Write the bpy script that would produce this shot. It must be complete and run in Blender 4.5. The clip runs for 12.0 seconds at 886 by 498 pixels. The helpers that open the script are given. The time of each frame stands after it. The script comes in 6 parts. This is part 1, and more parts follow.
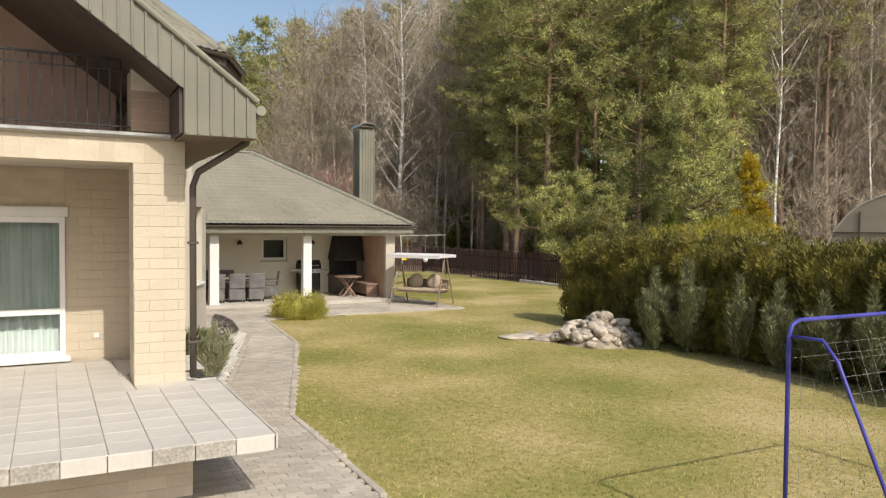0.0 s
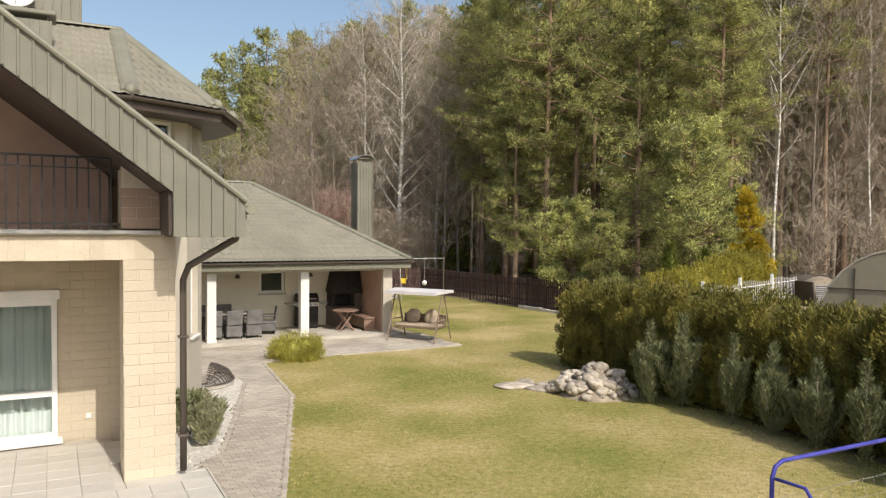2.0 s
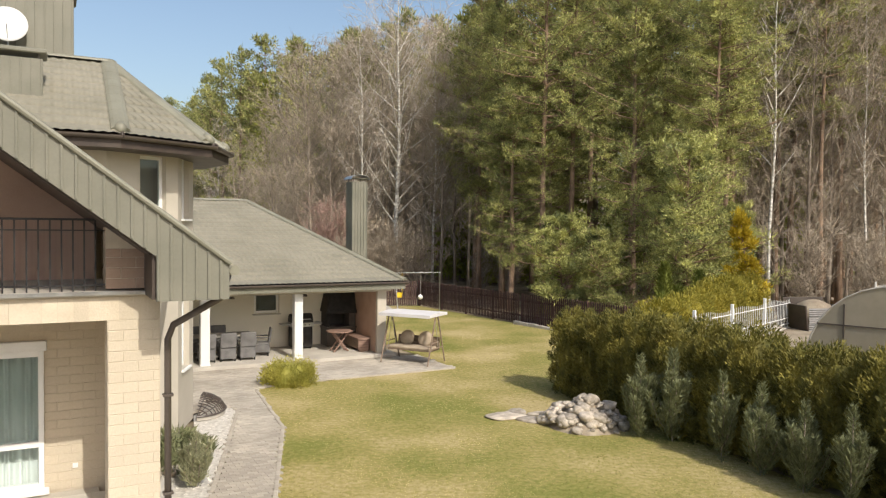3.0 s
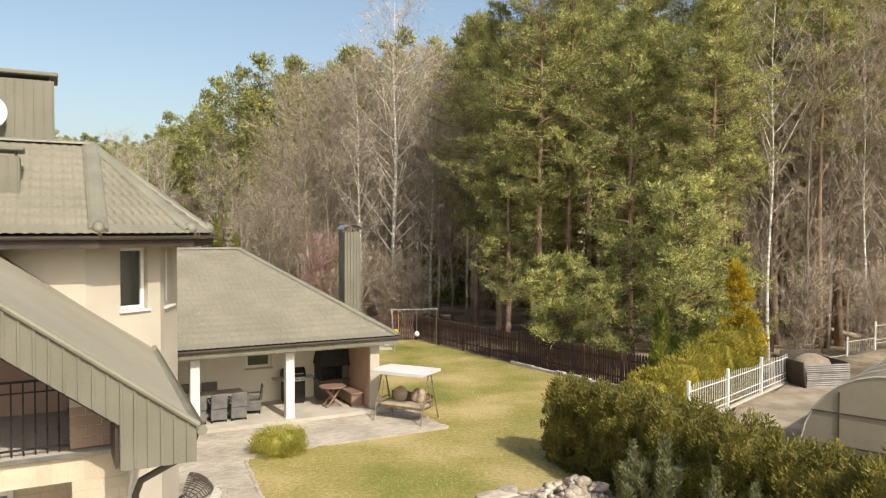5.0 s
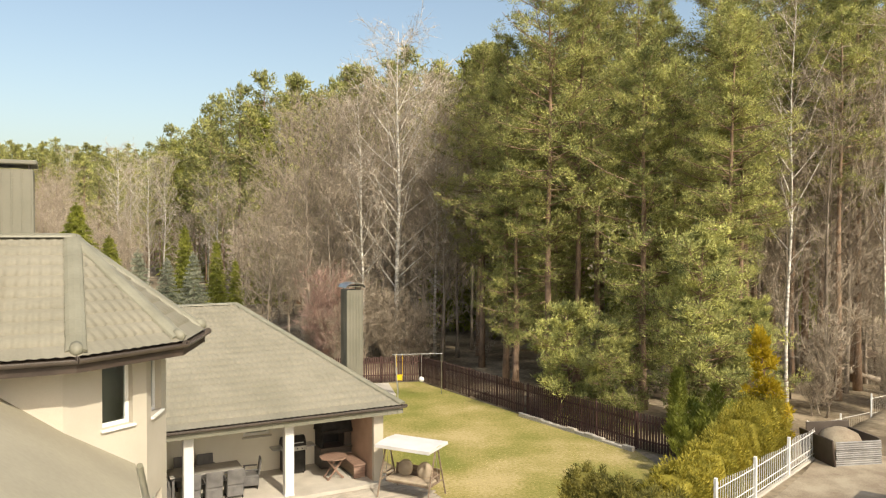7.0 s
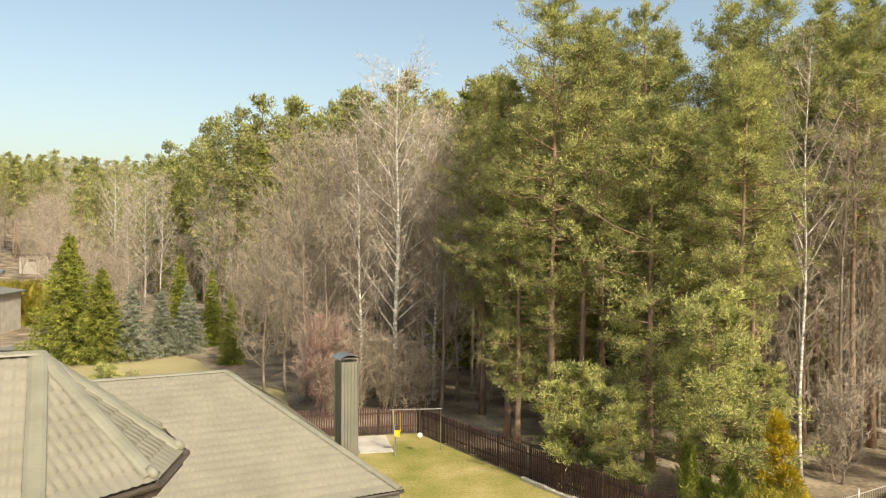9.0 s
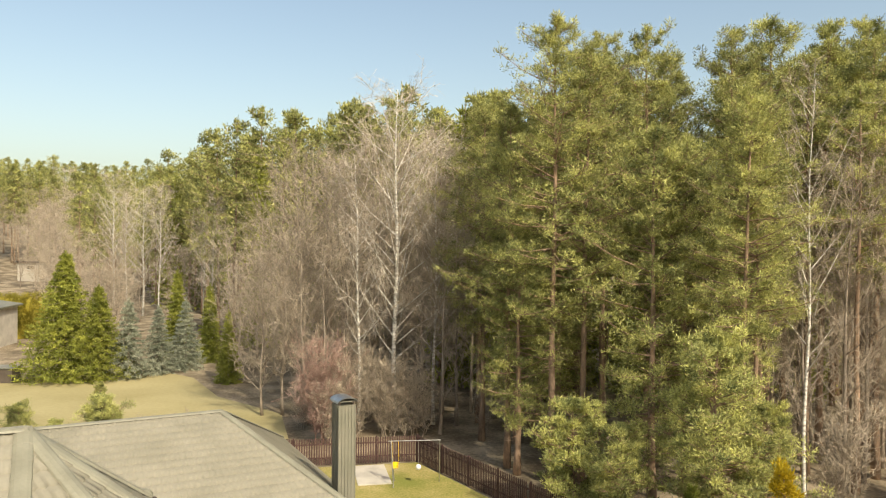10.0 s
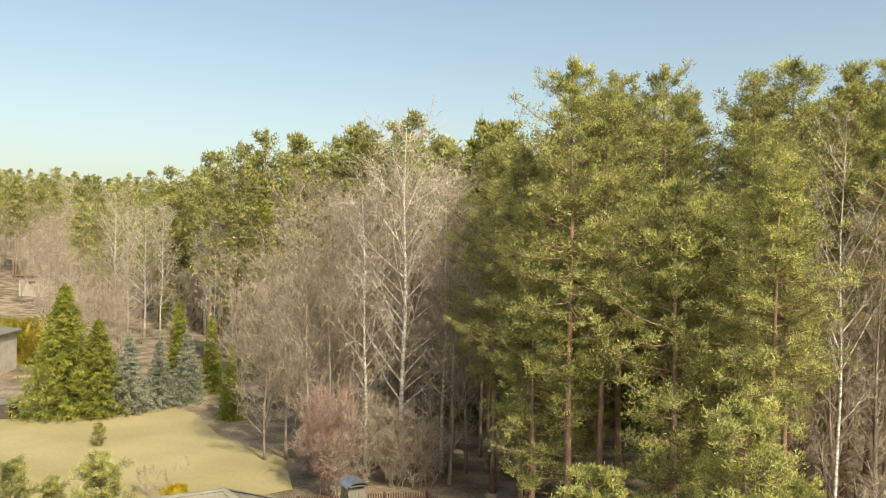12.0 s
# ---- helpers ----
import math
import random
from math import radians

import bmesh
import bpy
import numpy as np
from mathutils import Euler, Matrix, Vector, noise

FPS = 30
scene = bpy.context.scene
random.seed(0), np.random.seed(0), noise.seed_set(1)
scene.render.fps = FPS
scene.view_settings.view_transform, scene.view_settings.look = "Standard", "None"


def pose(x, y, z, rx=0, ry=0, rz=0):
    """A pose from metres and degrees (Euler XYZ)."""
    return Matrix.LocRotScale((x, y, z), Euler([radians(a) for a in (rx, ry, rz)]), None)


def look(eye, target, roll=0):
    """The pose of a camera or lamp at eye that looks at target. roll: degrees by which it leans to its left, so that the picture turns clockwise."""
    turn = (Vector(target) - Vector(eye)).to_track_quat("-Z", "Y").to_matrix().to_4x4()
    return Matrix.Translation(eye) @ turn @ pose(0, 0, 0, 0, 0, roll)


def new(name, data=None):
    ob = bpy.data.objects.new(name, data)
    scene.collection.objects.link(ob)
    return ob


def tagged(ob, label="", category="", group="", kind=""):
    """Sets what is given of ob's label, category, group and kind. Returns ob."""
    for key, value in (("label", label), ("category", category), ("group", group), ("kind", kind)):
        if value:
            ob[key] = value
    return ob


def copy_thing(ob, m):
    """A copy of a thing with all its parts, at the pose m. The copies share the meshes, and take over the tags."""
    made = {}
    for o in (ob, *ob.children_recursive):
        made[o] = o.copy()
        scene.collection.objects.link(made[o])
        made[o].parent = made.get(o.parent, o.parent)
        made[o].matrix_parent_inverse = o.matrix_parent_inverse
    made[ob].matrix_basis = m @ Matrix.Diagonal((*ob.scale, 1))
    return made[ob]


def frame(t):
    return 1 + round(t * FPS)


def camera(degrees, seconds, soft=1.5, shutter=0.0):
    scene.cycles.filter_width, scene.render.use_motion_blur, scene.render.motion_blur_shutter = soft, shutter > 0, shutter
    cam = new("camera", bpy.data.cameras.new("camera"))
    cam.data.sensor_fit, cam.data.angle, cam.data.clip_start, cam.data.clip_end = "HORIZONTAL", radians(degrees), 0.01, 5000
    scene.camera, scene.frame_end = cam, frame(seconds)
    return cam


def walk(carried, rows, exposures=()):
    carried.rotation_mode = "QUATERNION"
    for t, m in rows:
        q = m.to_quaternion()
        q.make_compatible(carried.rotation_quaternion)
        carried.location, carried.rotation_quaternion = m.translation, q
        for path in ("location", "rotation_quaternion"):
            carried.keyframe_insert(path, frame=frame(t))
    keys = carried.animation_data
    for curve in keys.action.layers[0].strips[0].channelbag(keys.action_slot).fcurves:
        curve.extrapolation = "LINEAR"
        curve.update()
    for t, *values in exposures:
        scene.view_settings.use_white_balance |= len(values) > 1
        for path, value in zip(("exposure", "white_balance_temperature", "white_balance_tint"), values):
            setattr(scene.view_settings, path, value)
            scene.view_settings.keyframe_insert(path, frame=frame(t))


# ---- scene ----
cam = camera(61.8, 12.0, soft=1.2)
PATH = [
    (0, (0.266, 0.297, 2.661), (0.2, 2.294, 2.595), 0.5),
    (0.5, (0.293, 0.293, 2.926), (0.225, 2.291, 2.86), 0.5),
    (1, (0.309, 0.303, 3.185), (0.24, 2.301, 3.12), 0.5),
    (1.5, (0.351, 0.318, 3.463), (0.28, 2.316, 3.399), 0.5),
    (2, (0.402, 0.325, 3.78), (0.331, 2.323, 3.718), 0.5),
    (2.5, (0.499, 0.291, 4.111), (0.427, 2.289, 4.05), 0.5),
    (3, (0.583, 0.327, 4.496), (0.513, 2.325, 4.435), 0.6),
    (5, (0.894, 0.653, 6.239), (0.817, 2.65, 6.184), 0.1),
    (5.5, (0.879, 0.956, 6.709), (0.797, 2.954, 6.657), 0.0),
    (6, (0.807, 1.234, 7.154), (0.726, 3.232, 7.103), 0.1),
    (6.5, (0.712, 1.567, 7.656), (0.63, 3.565, 7.605), 0.1),
    (7, (0.678, 1.924, 8.194), (0.595, 3.921, 8.146), 0.1),
    (9, (0.614, 3.193, 10.257), (0.531, 5.191, 10.23), 0.4),
    (9.5, (0.606, 3.412, 10.885), (0.524, 5.41, 10.86), 0.4),
    (10, (0.603, 3.632, 11.532), (0.521, 5.63, 11.511), 0.5),
    (10.5, (0.598, 3.933, 12.183), (0.514, 5.931, 12.165), 0.5),
    (11, (0.431, 4.201, 12.847), (0.348, 6.199, 12.831), 0.5),
    (11.5, (0.249, 4.561, 13.295), (0.164, 6.559, 13.289), 0.7),
    (12, (0.075, 4.961, 13.645), (-0.013, 6.959, 13.642), 0.7),
]
walk(cam, [(t, look(eye, target, roll)) for t, eye, target, roll in PATH],
     exposures=[(0.0, 0.13, 6450, 10), (2.5, 0.18, 6450, 10), (5.5, 0.37, 6950, 9), (9.0, 0.54, 7400, 7), (12.0, 0.54, 7500, 6)])

# ---- world, sun ----
SUN = Vector((0.575, -0.815, 0.90)).normalized()
world = bpy.data.worlds.new("world")
scene.world = world
world.use_nodes = True
wn = world.node_tree.nodes
sky = wn.new("ShaderNodeTexSky")
sky.sky_type = "NISHITA"
sky.sun_disc = False
sky.sun_elevation = math.asin(SUN.z)
sky.sun_rotation = math.atan2(SUN.x, SUN.y)
sky.air_density, sky.dust_density, sky.ozone_density = 1.12, 3.0, 0.7
wn["Background"].inputs["Strength"].default_value = 0.14
world.node_tree.links.new(sky.outputs[0], wn["Background"].inputs["Color"])
sun = new("sun", bpy.data.lights.new("sun", "SUN"))
sun.data.energy, sun.data.angle, sun.data.color = 3.3, radians(0.6), (1.0, 0.94, 0.84)
sun.matrix_world = look(SUN * 50, (0, 0, 0))


# ---- materials ----
def material(name, a, b, scale=4.0, fine=60.0, rough=0.8, bump=0.1, metal=0.0, vary=0.0, amount=0.5, spec=0.3, island=0.0, c=None, stretch=None):
    """a and b mixed by a coarse and a fine noise; vary: change from object to object; island: from piece to piece."""
    m = bpy.data.materials.new(name)
    m.use_nodes = True
    n, l = m.node_tree.nodes, m.node_tree.links
    p = n["Principled BSDF"]
    p.inputs["Roughness"].default_value = rough
    p.inputs["Metallic"].default_value = metal
    p.inputs["Specular IOR Level"].default_value = spec
    tc = n.new("ShaderNodeTexCoord")
    src = tc.outputs["Object"]
    if stretch:
        mp = n.new("ShaderNodeMapping")
        mp.inputs["Scale"].default_value = stretch
        l.new(src, mp.inputs["Vector"])
        src = mp.outputs[0]
    big, small = n.new("ShaderNodeTexNoise"), n.new("ShaderNodeTexNoise")
    for t, s, d in ((big, scale, 5), (small, fine, 3)):
        t.inputs["Scale"].default_value, t.inputs["Detail"].default_value = s, d
        l.new(src, t.inputs["Vector"])
    add = n.new("ShaderNodeMath")
    add.operation = "MULTIPLY_ADD"
    add.inputs[1].default_value = amount
    l.new(small.outputs[0], add.inputs[0])
    half = n.new("ShaderNodeMath")
    half.operation = "MULTIPLY_ADD"
    half.inputs[1].default_value, half.inputs[2].default_value = 1.6, -0.3 - amount / 2
    l.new(big.outputs[0], half.inputs[0])
    l.new(half.outputs[0], add.inputs[2])
    ramp = n.new("ShaderNodeValToRGB")
    ramp.color_ramp.elements[0].position, ramp.color_ramp.elements[1].position = 0.25, 0.75
    ramp.color_ramp.elements[0].color, ramp.color_ramp.elements[1].color = (*a, 1), (*b, 1)
    if c:
        e = ramp.color_ramp.elements.new(0.5)
        e.color = (*c, 1)
    l.new(add.outputs[0], ramp.inputs[0])
    out = ramp.outputs[0]
    for kind, k in (("o", vary), ("i", island)):
        if k:
            hsv = n.new("ShaderNodeHueSaturation")
            mr = n.new("ShaderNodeMapRange")
            mr.inputs[3].default_value, mr.inputs[4].default_value = 1 - k, 1 + k
            if kind == "o":
                l.new(n.new("ShaderNodeObjectInfo").outputs["Random"], mr.inputs[0])
            else:
                l.new(n.new("ShaderNodeNewGeometry").outputs["Random Per Island"], mr.inputs[0])
            l.new(mr.outputs[0], hsv.inputs["Value"])
            l.new(out, hsv.inputs["Color"])
            out = hsv.outputs[0]
    l.new(out, p.inputs["Base Color"])
    if bump:
        bp = n.new("ShaderNodeBump")
        bp.inputs["Strength"].default_value, bp.inputs["Distance"].default_value = bump, 0.02
        l.new(small.outputs[0], bp.inputs["Height"])
        l.new(bp.outputs[0], p.inputs["Normal"])
    return m


def leafy(name, a, b, vary=0.2, through_light=0.42, island=0.25, scale=0.5):
    """Leaves and needles: light also passes through them."""
    m = material(name, a, b, scale, 6.0, 0.6, 0, vary=vary, island=island, spec=0.25)
    n, l = m.node_tree.nodes, m.node_tree.links
    p, o = n["Principled BSDF"], n["Material Output"]
    tr = n.new("ShaderNodeBsdfTranslucent")
    mx = n.new("ShaderNodeMixShader")
    mx.inputs[0].default_value = through_light
    l.new(p.inputs["Base Color"].links[0].from_socket, tr.inputs[0])
    l.new(p.outputs[0], mx.inputs[1])
    l.new(tr.outputs[0], mx.inputs[2])
    l.new(mx.outputs[0], o.inputs[0])
    return m


def glass_pane(name, tint=(0.9, 0.95, 0.95)):
    m = bpy.data.materials.new(name)
    m.use_nodes = True
    n, l = m.node_tree.nodes, m.node_tree.links
    n.remove(n["Principled BSDF"])
    tr, gl, mx, fr = (n.new("ShaderNode" + k) for k in ("BsdfTransparent", "BsdfGlossy", "MixShader", "Fresnel"))
    tr.inputs[0].default_value = (*tint, 1)
    gl.inputs["Roughness"].default_value = 0.02
    fr.inputs[0].default_value = 1.5
    l.new(fr.outputs[0], mx.inputs[0])
    l.new(tr.outputs[0], mx.inputs[1])
    l.new(gl.outputs[0], mx.inputs[2])
    l.new(mx.outputs[0], n["Material Output"].inputs[0])
    return m


M_LAWN = material("lawn_grass", (0.19, 0.20, 0.05), (0.455, 0.365, 0.18), 0.30, 9.0, 0.95, 0.9, amount=0.75, spec=0.1, c=(0.31, 0.266, 0.092))
M_BLADE = leafy("grass_blades", (0.275, 0.262, 0.065), (0.63, 0.52, 0.25), vary=0, island=0.55)
M_GROUND = material("forest_floor", (0.14, 0.11, 0.075), (0.38, 0.31, 0.22), 0.35, 5.0, 0.95, 0.6, amount=0.7, spec=0.1, c=(0.235, 0.19, 0.13))
M_FARLAWN = material("dry_lawn", (0.30, 0.258, 0.125), (0.40, 0.345, 0.185), 0.12, 4.0, 0.95, 0.4, spec=0.1)
M_SOIL = material("garden_soil", (0.25, 0.20, 0.145), (0.40, 0.34, 0.25), 1.2, 20.0, 0.95, 0.6, spec=0.1)
M_BRICK = material("cream_brick", (0.52, 0.445, 0.335), (0.61, 0.53, 0.41), 2.0, 40.0, 0.85, 0.25, vary=0.035, spec=0.2)
M_BRICKS = material("cream_brick_run", (0.52, 0.445, 0.335), (0.61, 0.53, 0.41), 2.0, 40.0, 0.85, 0.25, island=0.07, spec=0.2)
M_MORTAR = material("pale_mortar", (0.53, 0.455, 0.345), (0.60, 0.52, 0.405), 6.0, 80.0, 0.9, 0.3, spec=0.2)
M_PLASTER = material("cream_plaster", (0.47, 0.425, 0.35), (0.54, 0.49, 0.41), 0.8, 50.0, 0.9, 0.15, spec=0.2)
M_PLASTER_W = material("white_plaster", (0.70, 0.65, 0.54), (0.78, 0.73, 0.62), 0.8, 50.0, 0.9, 0.15, spec=0.2)
M_CLAD = material("olive_grey_sheet_metal", (0.17, 0.165, 0.125), (0.21, 0.20, 0.155), 1.5, 30.0, 0.5, 0.05, 0.0, spec=0.4)
M_TILE = material("olive_metal_roof_tile", (0.20, 0.187, 0.142), (0.25, 0.232, 0.18), 0.6, 14.0, 0.65, 0.12, spec=0.25)
M_CAP = material("olive_ridge_cap", (0.20, 0.19, 0.14), (0.25, 0.24, 0.18), 1.5, 20.0, 0.5, 0.06, spec=0.4)
M_SMOOTHROOF = material("faded_flat_metal_roof", (0.33, 0.30, 0.225), (0.40, 0.365, 0.275), 0.5, 12.0, 0.65, 0.05, spec=0.2)
M_DARKTRIM = material("dark_brown_trim", (0.045, 0.032, 0.025), (0.075, 0.055, 0.042), 3.0, 40.0, 0.5, 0.1, spec=0.4)
M_GUTTER = material("brown_steel_gutter", (0.07, 0.055, 0.045), (0.10, 0.08, 0.065), 2.0, 40.0, 0.4, 0.05, spec=0.5)
M_SOFFIT = material("brown_soffit_boards", (0.12, 0.085, 0.06), (0.17, 0.12, 0.085), 2.0, 30.0, 0.7, 0.2, island=0.1, stretch=(1, 8, 1))
# Brown of the gable render; also colours the shade on the terrace end wall.
M_BROWNPANEL = material("brown_render", (0.40, 0.27, 0.205), (0.48, 0.335, 0.255), 1.5, 40.0, 0.85, 0.15)
# Darker brick for the balcony return wall; its brown carries that wall's shade.
M_SHADEBRICK = material("brown_balcony_brick", (0.33, 0.235, 0.175), (0.42, 0.30, 0.23), 2.0, 40.0, 0.85, 0.25, vary=0.05, spec=0.2)
M_IRON = material("black_wrought_iron", (0.02, 0.018, 0.018), (0.045, 0.04, 0.038), 8.0, 80.0, 0.5, 0.1, 0.3)
M_WHITE = material("white_paint", (0.74, 0.73, 0.70), (0.82, 0.81, 0.78), 2.0, 60.0, 0.55, 0.05)
M_COLUMN = material("white_column_paint", (0.66, 0.65, 0.62), (0.73, 0.72, 0.69), 1.5, 60.0, 0.7, 0.08)
M_STONETILE = material("cream_terrace_tile", (0.51, 0.475, 0.415), (0.60, 0.565, 0.50), 1.6, 30.0, 0.7, 0.12, vary=0.06, spec=0.3)
M_WEATHER = material("weathered_stone_edge", (0.27, 0.245, 0.205), (0.55, 0.51, 0.44), 2.2, 40.0, 0.85, 0.4, vary=0.12, amount=0.8)
M_PAVER = material("grey_concrete_paver", (0.38, 0.335, 0.275), (0.52, 0.47, 0.39), 2.5, 60.0, 0.9, 0.35, vary=0.13, spec=0.2)
M_PAVERS = material("grey_concrete_paver_run", (0.38, 0.335, 0.275), (0.52, 0.47, 0.39), 0.8, 60.0, 0.9, 0.35, island=0.13, spec=0.2)
M_JOINT = material("sandy_joints", (0.16, 0.14, 0.11), (0.24, 0.21, 0.165), 3.0, 50.0, 0.95, 0.4, spec=0.1)
M_CONCRETE = material("pale_concrete", (0.42, 0.385, 0.33), (0.54, 0.50, 0.43), 1.2, 40.0, 0.9, 0.3, spec=0.2)
M_STONE = material("field_stone", (0.30, 0.255, 0.20), (0.56, 0.49, 0.40), 1.5, 30.0, 0.85, 0.4, vary=0.3, amount=0.6)
M_FENCE = material("dark_red_brown_picket", (0.05, 0.028, 0.025), (0.095, 0.052, 0.045), 3.0, 40.0, 0.75, 0.2, vary=0.25, stretch=(6, 6, 1))
M_RATTAN = material("grey_woven_rattan", (0.12, 0.115, 0.11), (0.18, 0.172, 0.165), 4.0, 120.0, 0.7, 0.4)
M_GREYTOP = material("grey_table_slats", (0.24, 0.225, 0.20), (0.33, 0.31, 0.28), 3.0, 50.0, 0.6, 0.15, stretch=(1, 8, 8))
M_WOOD = material("oiled_brown_wood", (0.19, 0.115, 0.085), (0.32, 0.215, 0.165), 3.0, 40.0, 0.55, 0.2, island=0.15, stretch=(1, 8, 8))
M_OLDWOOD = material("weathered_brown_wood", (0.17, 0.12, 0.085), (0.28, 0.21, 0.15), 3.0, 40.0, 0.8, 0.25, island=0.15, stretch=(1, 8, 8))
M_BLACK = material("sooty_black_metal", (0.012, 0.011, 0.01), (0.03, 0.027, 0.025), 4.0, 40.0, 0.55, 0.1, 0.2)
M_STEEL = material("brushed_steel", (0.35, 0.35, 0.34), (0.5, 0.5, 0.48), 6.0, 90.0, 0.35, 0.05, 0.9)
# Beige cushions, darkened in colour for the shade below the canopy.
M_FABRIC = material("beige_swing_fabric", (0.34, 0.275, 0.20), (0.44, 0.36, 0.27), 4.0, 120.0, 0.9, 0.3)
M_CANOPY = material("white_canopy_fabric", (0.60, 0.575, 0.565), (0.68, 0.655, 0.645), 2.0, 90.0, 0.8, 0.15)
M_BLUE = material("blue_painted_tube", (0.045, 0.045, 0.26), (0.075, 0.075, 0.36), 6.0, 60.0, 0.4, 0.05)
M_ROPE = material("grey_netting", (0.25, 0.23, 0.20), (0.38, 0.36, 0.32), 6.0, 60.0, 0.9, 0)
M_CURTAIN = material("pale_green_grey_curtain", (0.52, 0.53, 0.48), (0.62, 0.63, 0.575), 2.0, 60.0, 0.9, 0.1)
M_SHEER = material("white_sheer_curtain", (0.74, 0.74, 0.70), (0.80, 0.80, 0.77), 2.0, 60.0, 0.9, 0.1)
# Low tone that puts the dimness of the rooms into their wall colour.
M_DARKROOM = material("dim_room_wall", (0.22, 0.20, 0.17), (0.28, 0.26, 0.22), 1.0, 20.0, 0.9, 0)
M_GLASS = glass_pane("window_glass")
M_POLY = leafy("greenhouse_sheet", (0.42, 0.375, 0.285), (0.52, 0.47, 0.365), 0, 0.5, 0)
M_GALV = material("dull_galvanised_sheet", (0.20, 0.19, 0.18), (0.28, 0.27, 0.255), 3.0, 40.0, 0.6, 0.1, spec=0.3)
M_YELLOW = material("yellow_plastic", (0.75, 0.50, 0.03), (0.85, 0.60, 0.05), 6.0, 60.0, 0.4, 0)
M_PEBBLE = material("white_gravel", (0.50, 0.46, 0.40), (0.74, 0.70, 0.63), 12.0, 60.0, 0.9, 0.5, island=0.2)
M_PINEBARK = material("orange_pine_bark", (0.19, 0.13, 0.09), (0.37, 0.25, 0.165), 3.0, 25.0, 0.9, 0.6, stretch=(1, 1, 0.3), vary=0.15)
M_BARK = material("grey_brown_bark", (0.19, 0.15, 0.115), (0.42, 0.35, 0.28), 3.0, 25.0, 0.9, 0.6, stretch=(1, 1, 0.3), vary=0.2)
M_TWIG = material("bare_twigs", (0.295, 0.243, 0.182), (0.50, 0.42, 0.32), 1.0, 8.0, 0.9, 0, vary=0.18, island=0.2)
M_PINKTWIG = material("reddish_bare_twigs", (0.30, 0.19, 0.15), (0.44, 0.30, 0.25), 1.0, 8.0, 0.9, 0, island=0.2)
M_BIRCH = material("white_birch_bark", (0.30, 0.27, 0.23), (0.78, 0.74, 0.66), 2.5, 14.0, 0.8, 0.2, amount=0.9, stretch=(1, 1, 2.5))
M_BIRCHTWIG = material("pale_birch_twigs", (0.40, 0.335, 0.265), (0.64, 0.56, 0.46), 1.0, 8.0, 0.9, 0, vary=0.12, island=0.25)
M_PINE = leafy("pine_needles", (0.13, 0.15, 0.056), (0.54, 0.53, 0.18), 0.16, 0.2, scale=0.9)
M_SPRUCE = leafy("spruce_needles", (0.18, 0.205, 0.042), (0.39, 0.40, 0.085), 0.15)
M_BLUESPRUCE = leafy("blue_spruce_needles", (0.20, 0.225, 0.16), (0.42, 0.435, 0.33), 0.1, 0.25)
M_THUJA = leafy("thuja_sprays", (0.068, 0.072, 0.019), (0.29, 0.25, 0.058), 0.15, 0.12, island=0.15, scale=1.6)
M_THUJA_Y = leafy("yellow_thuja_sprays", (0.22, 0.20, 0.03), (0.52, 0.43, 0.075), 0.12, 0.25)
M_JUNIPER = leafy("juniper_sprays", (0.125, 0.135, 0.065), (0.29, 0.30, 0.15), 0.15, 0.2)
M_SAGE = leafy("grey_green_sprigs", (0.34, 0.34, 0.20), (0.56, 0.55, 0.36), 0.05, 0.45)
M_GOLD = leafy("golden_thuja", (0.36, 0.27, 0.02), (0.62, 0.46, 0.04), 0.05)
M_BUSH = leafy("yellow_green_shrub", (0.32, 0.31, 0.065), (0.62, 0.555, 0.135), 0.05)


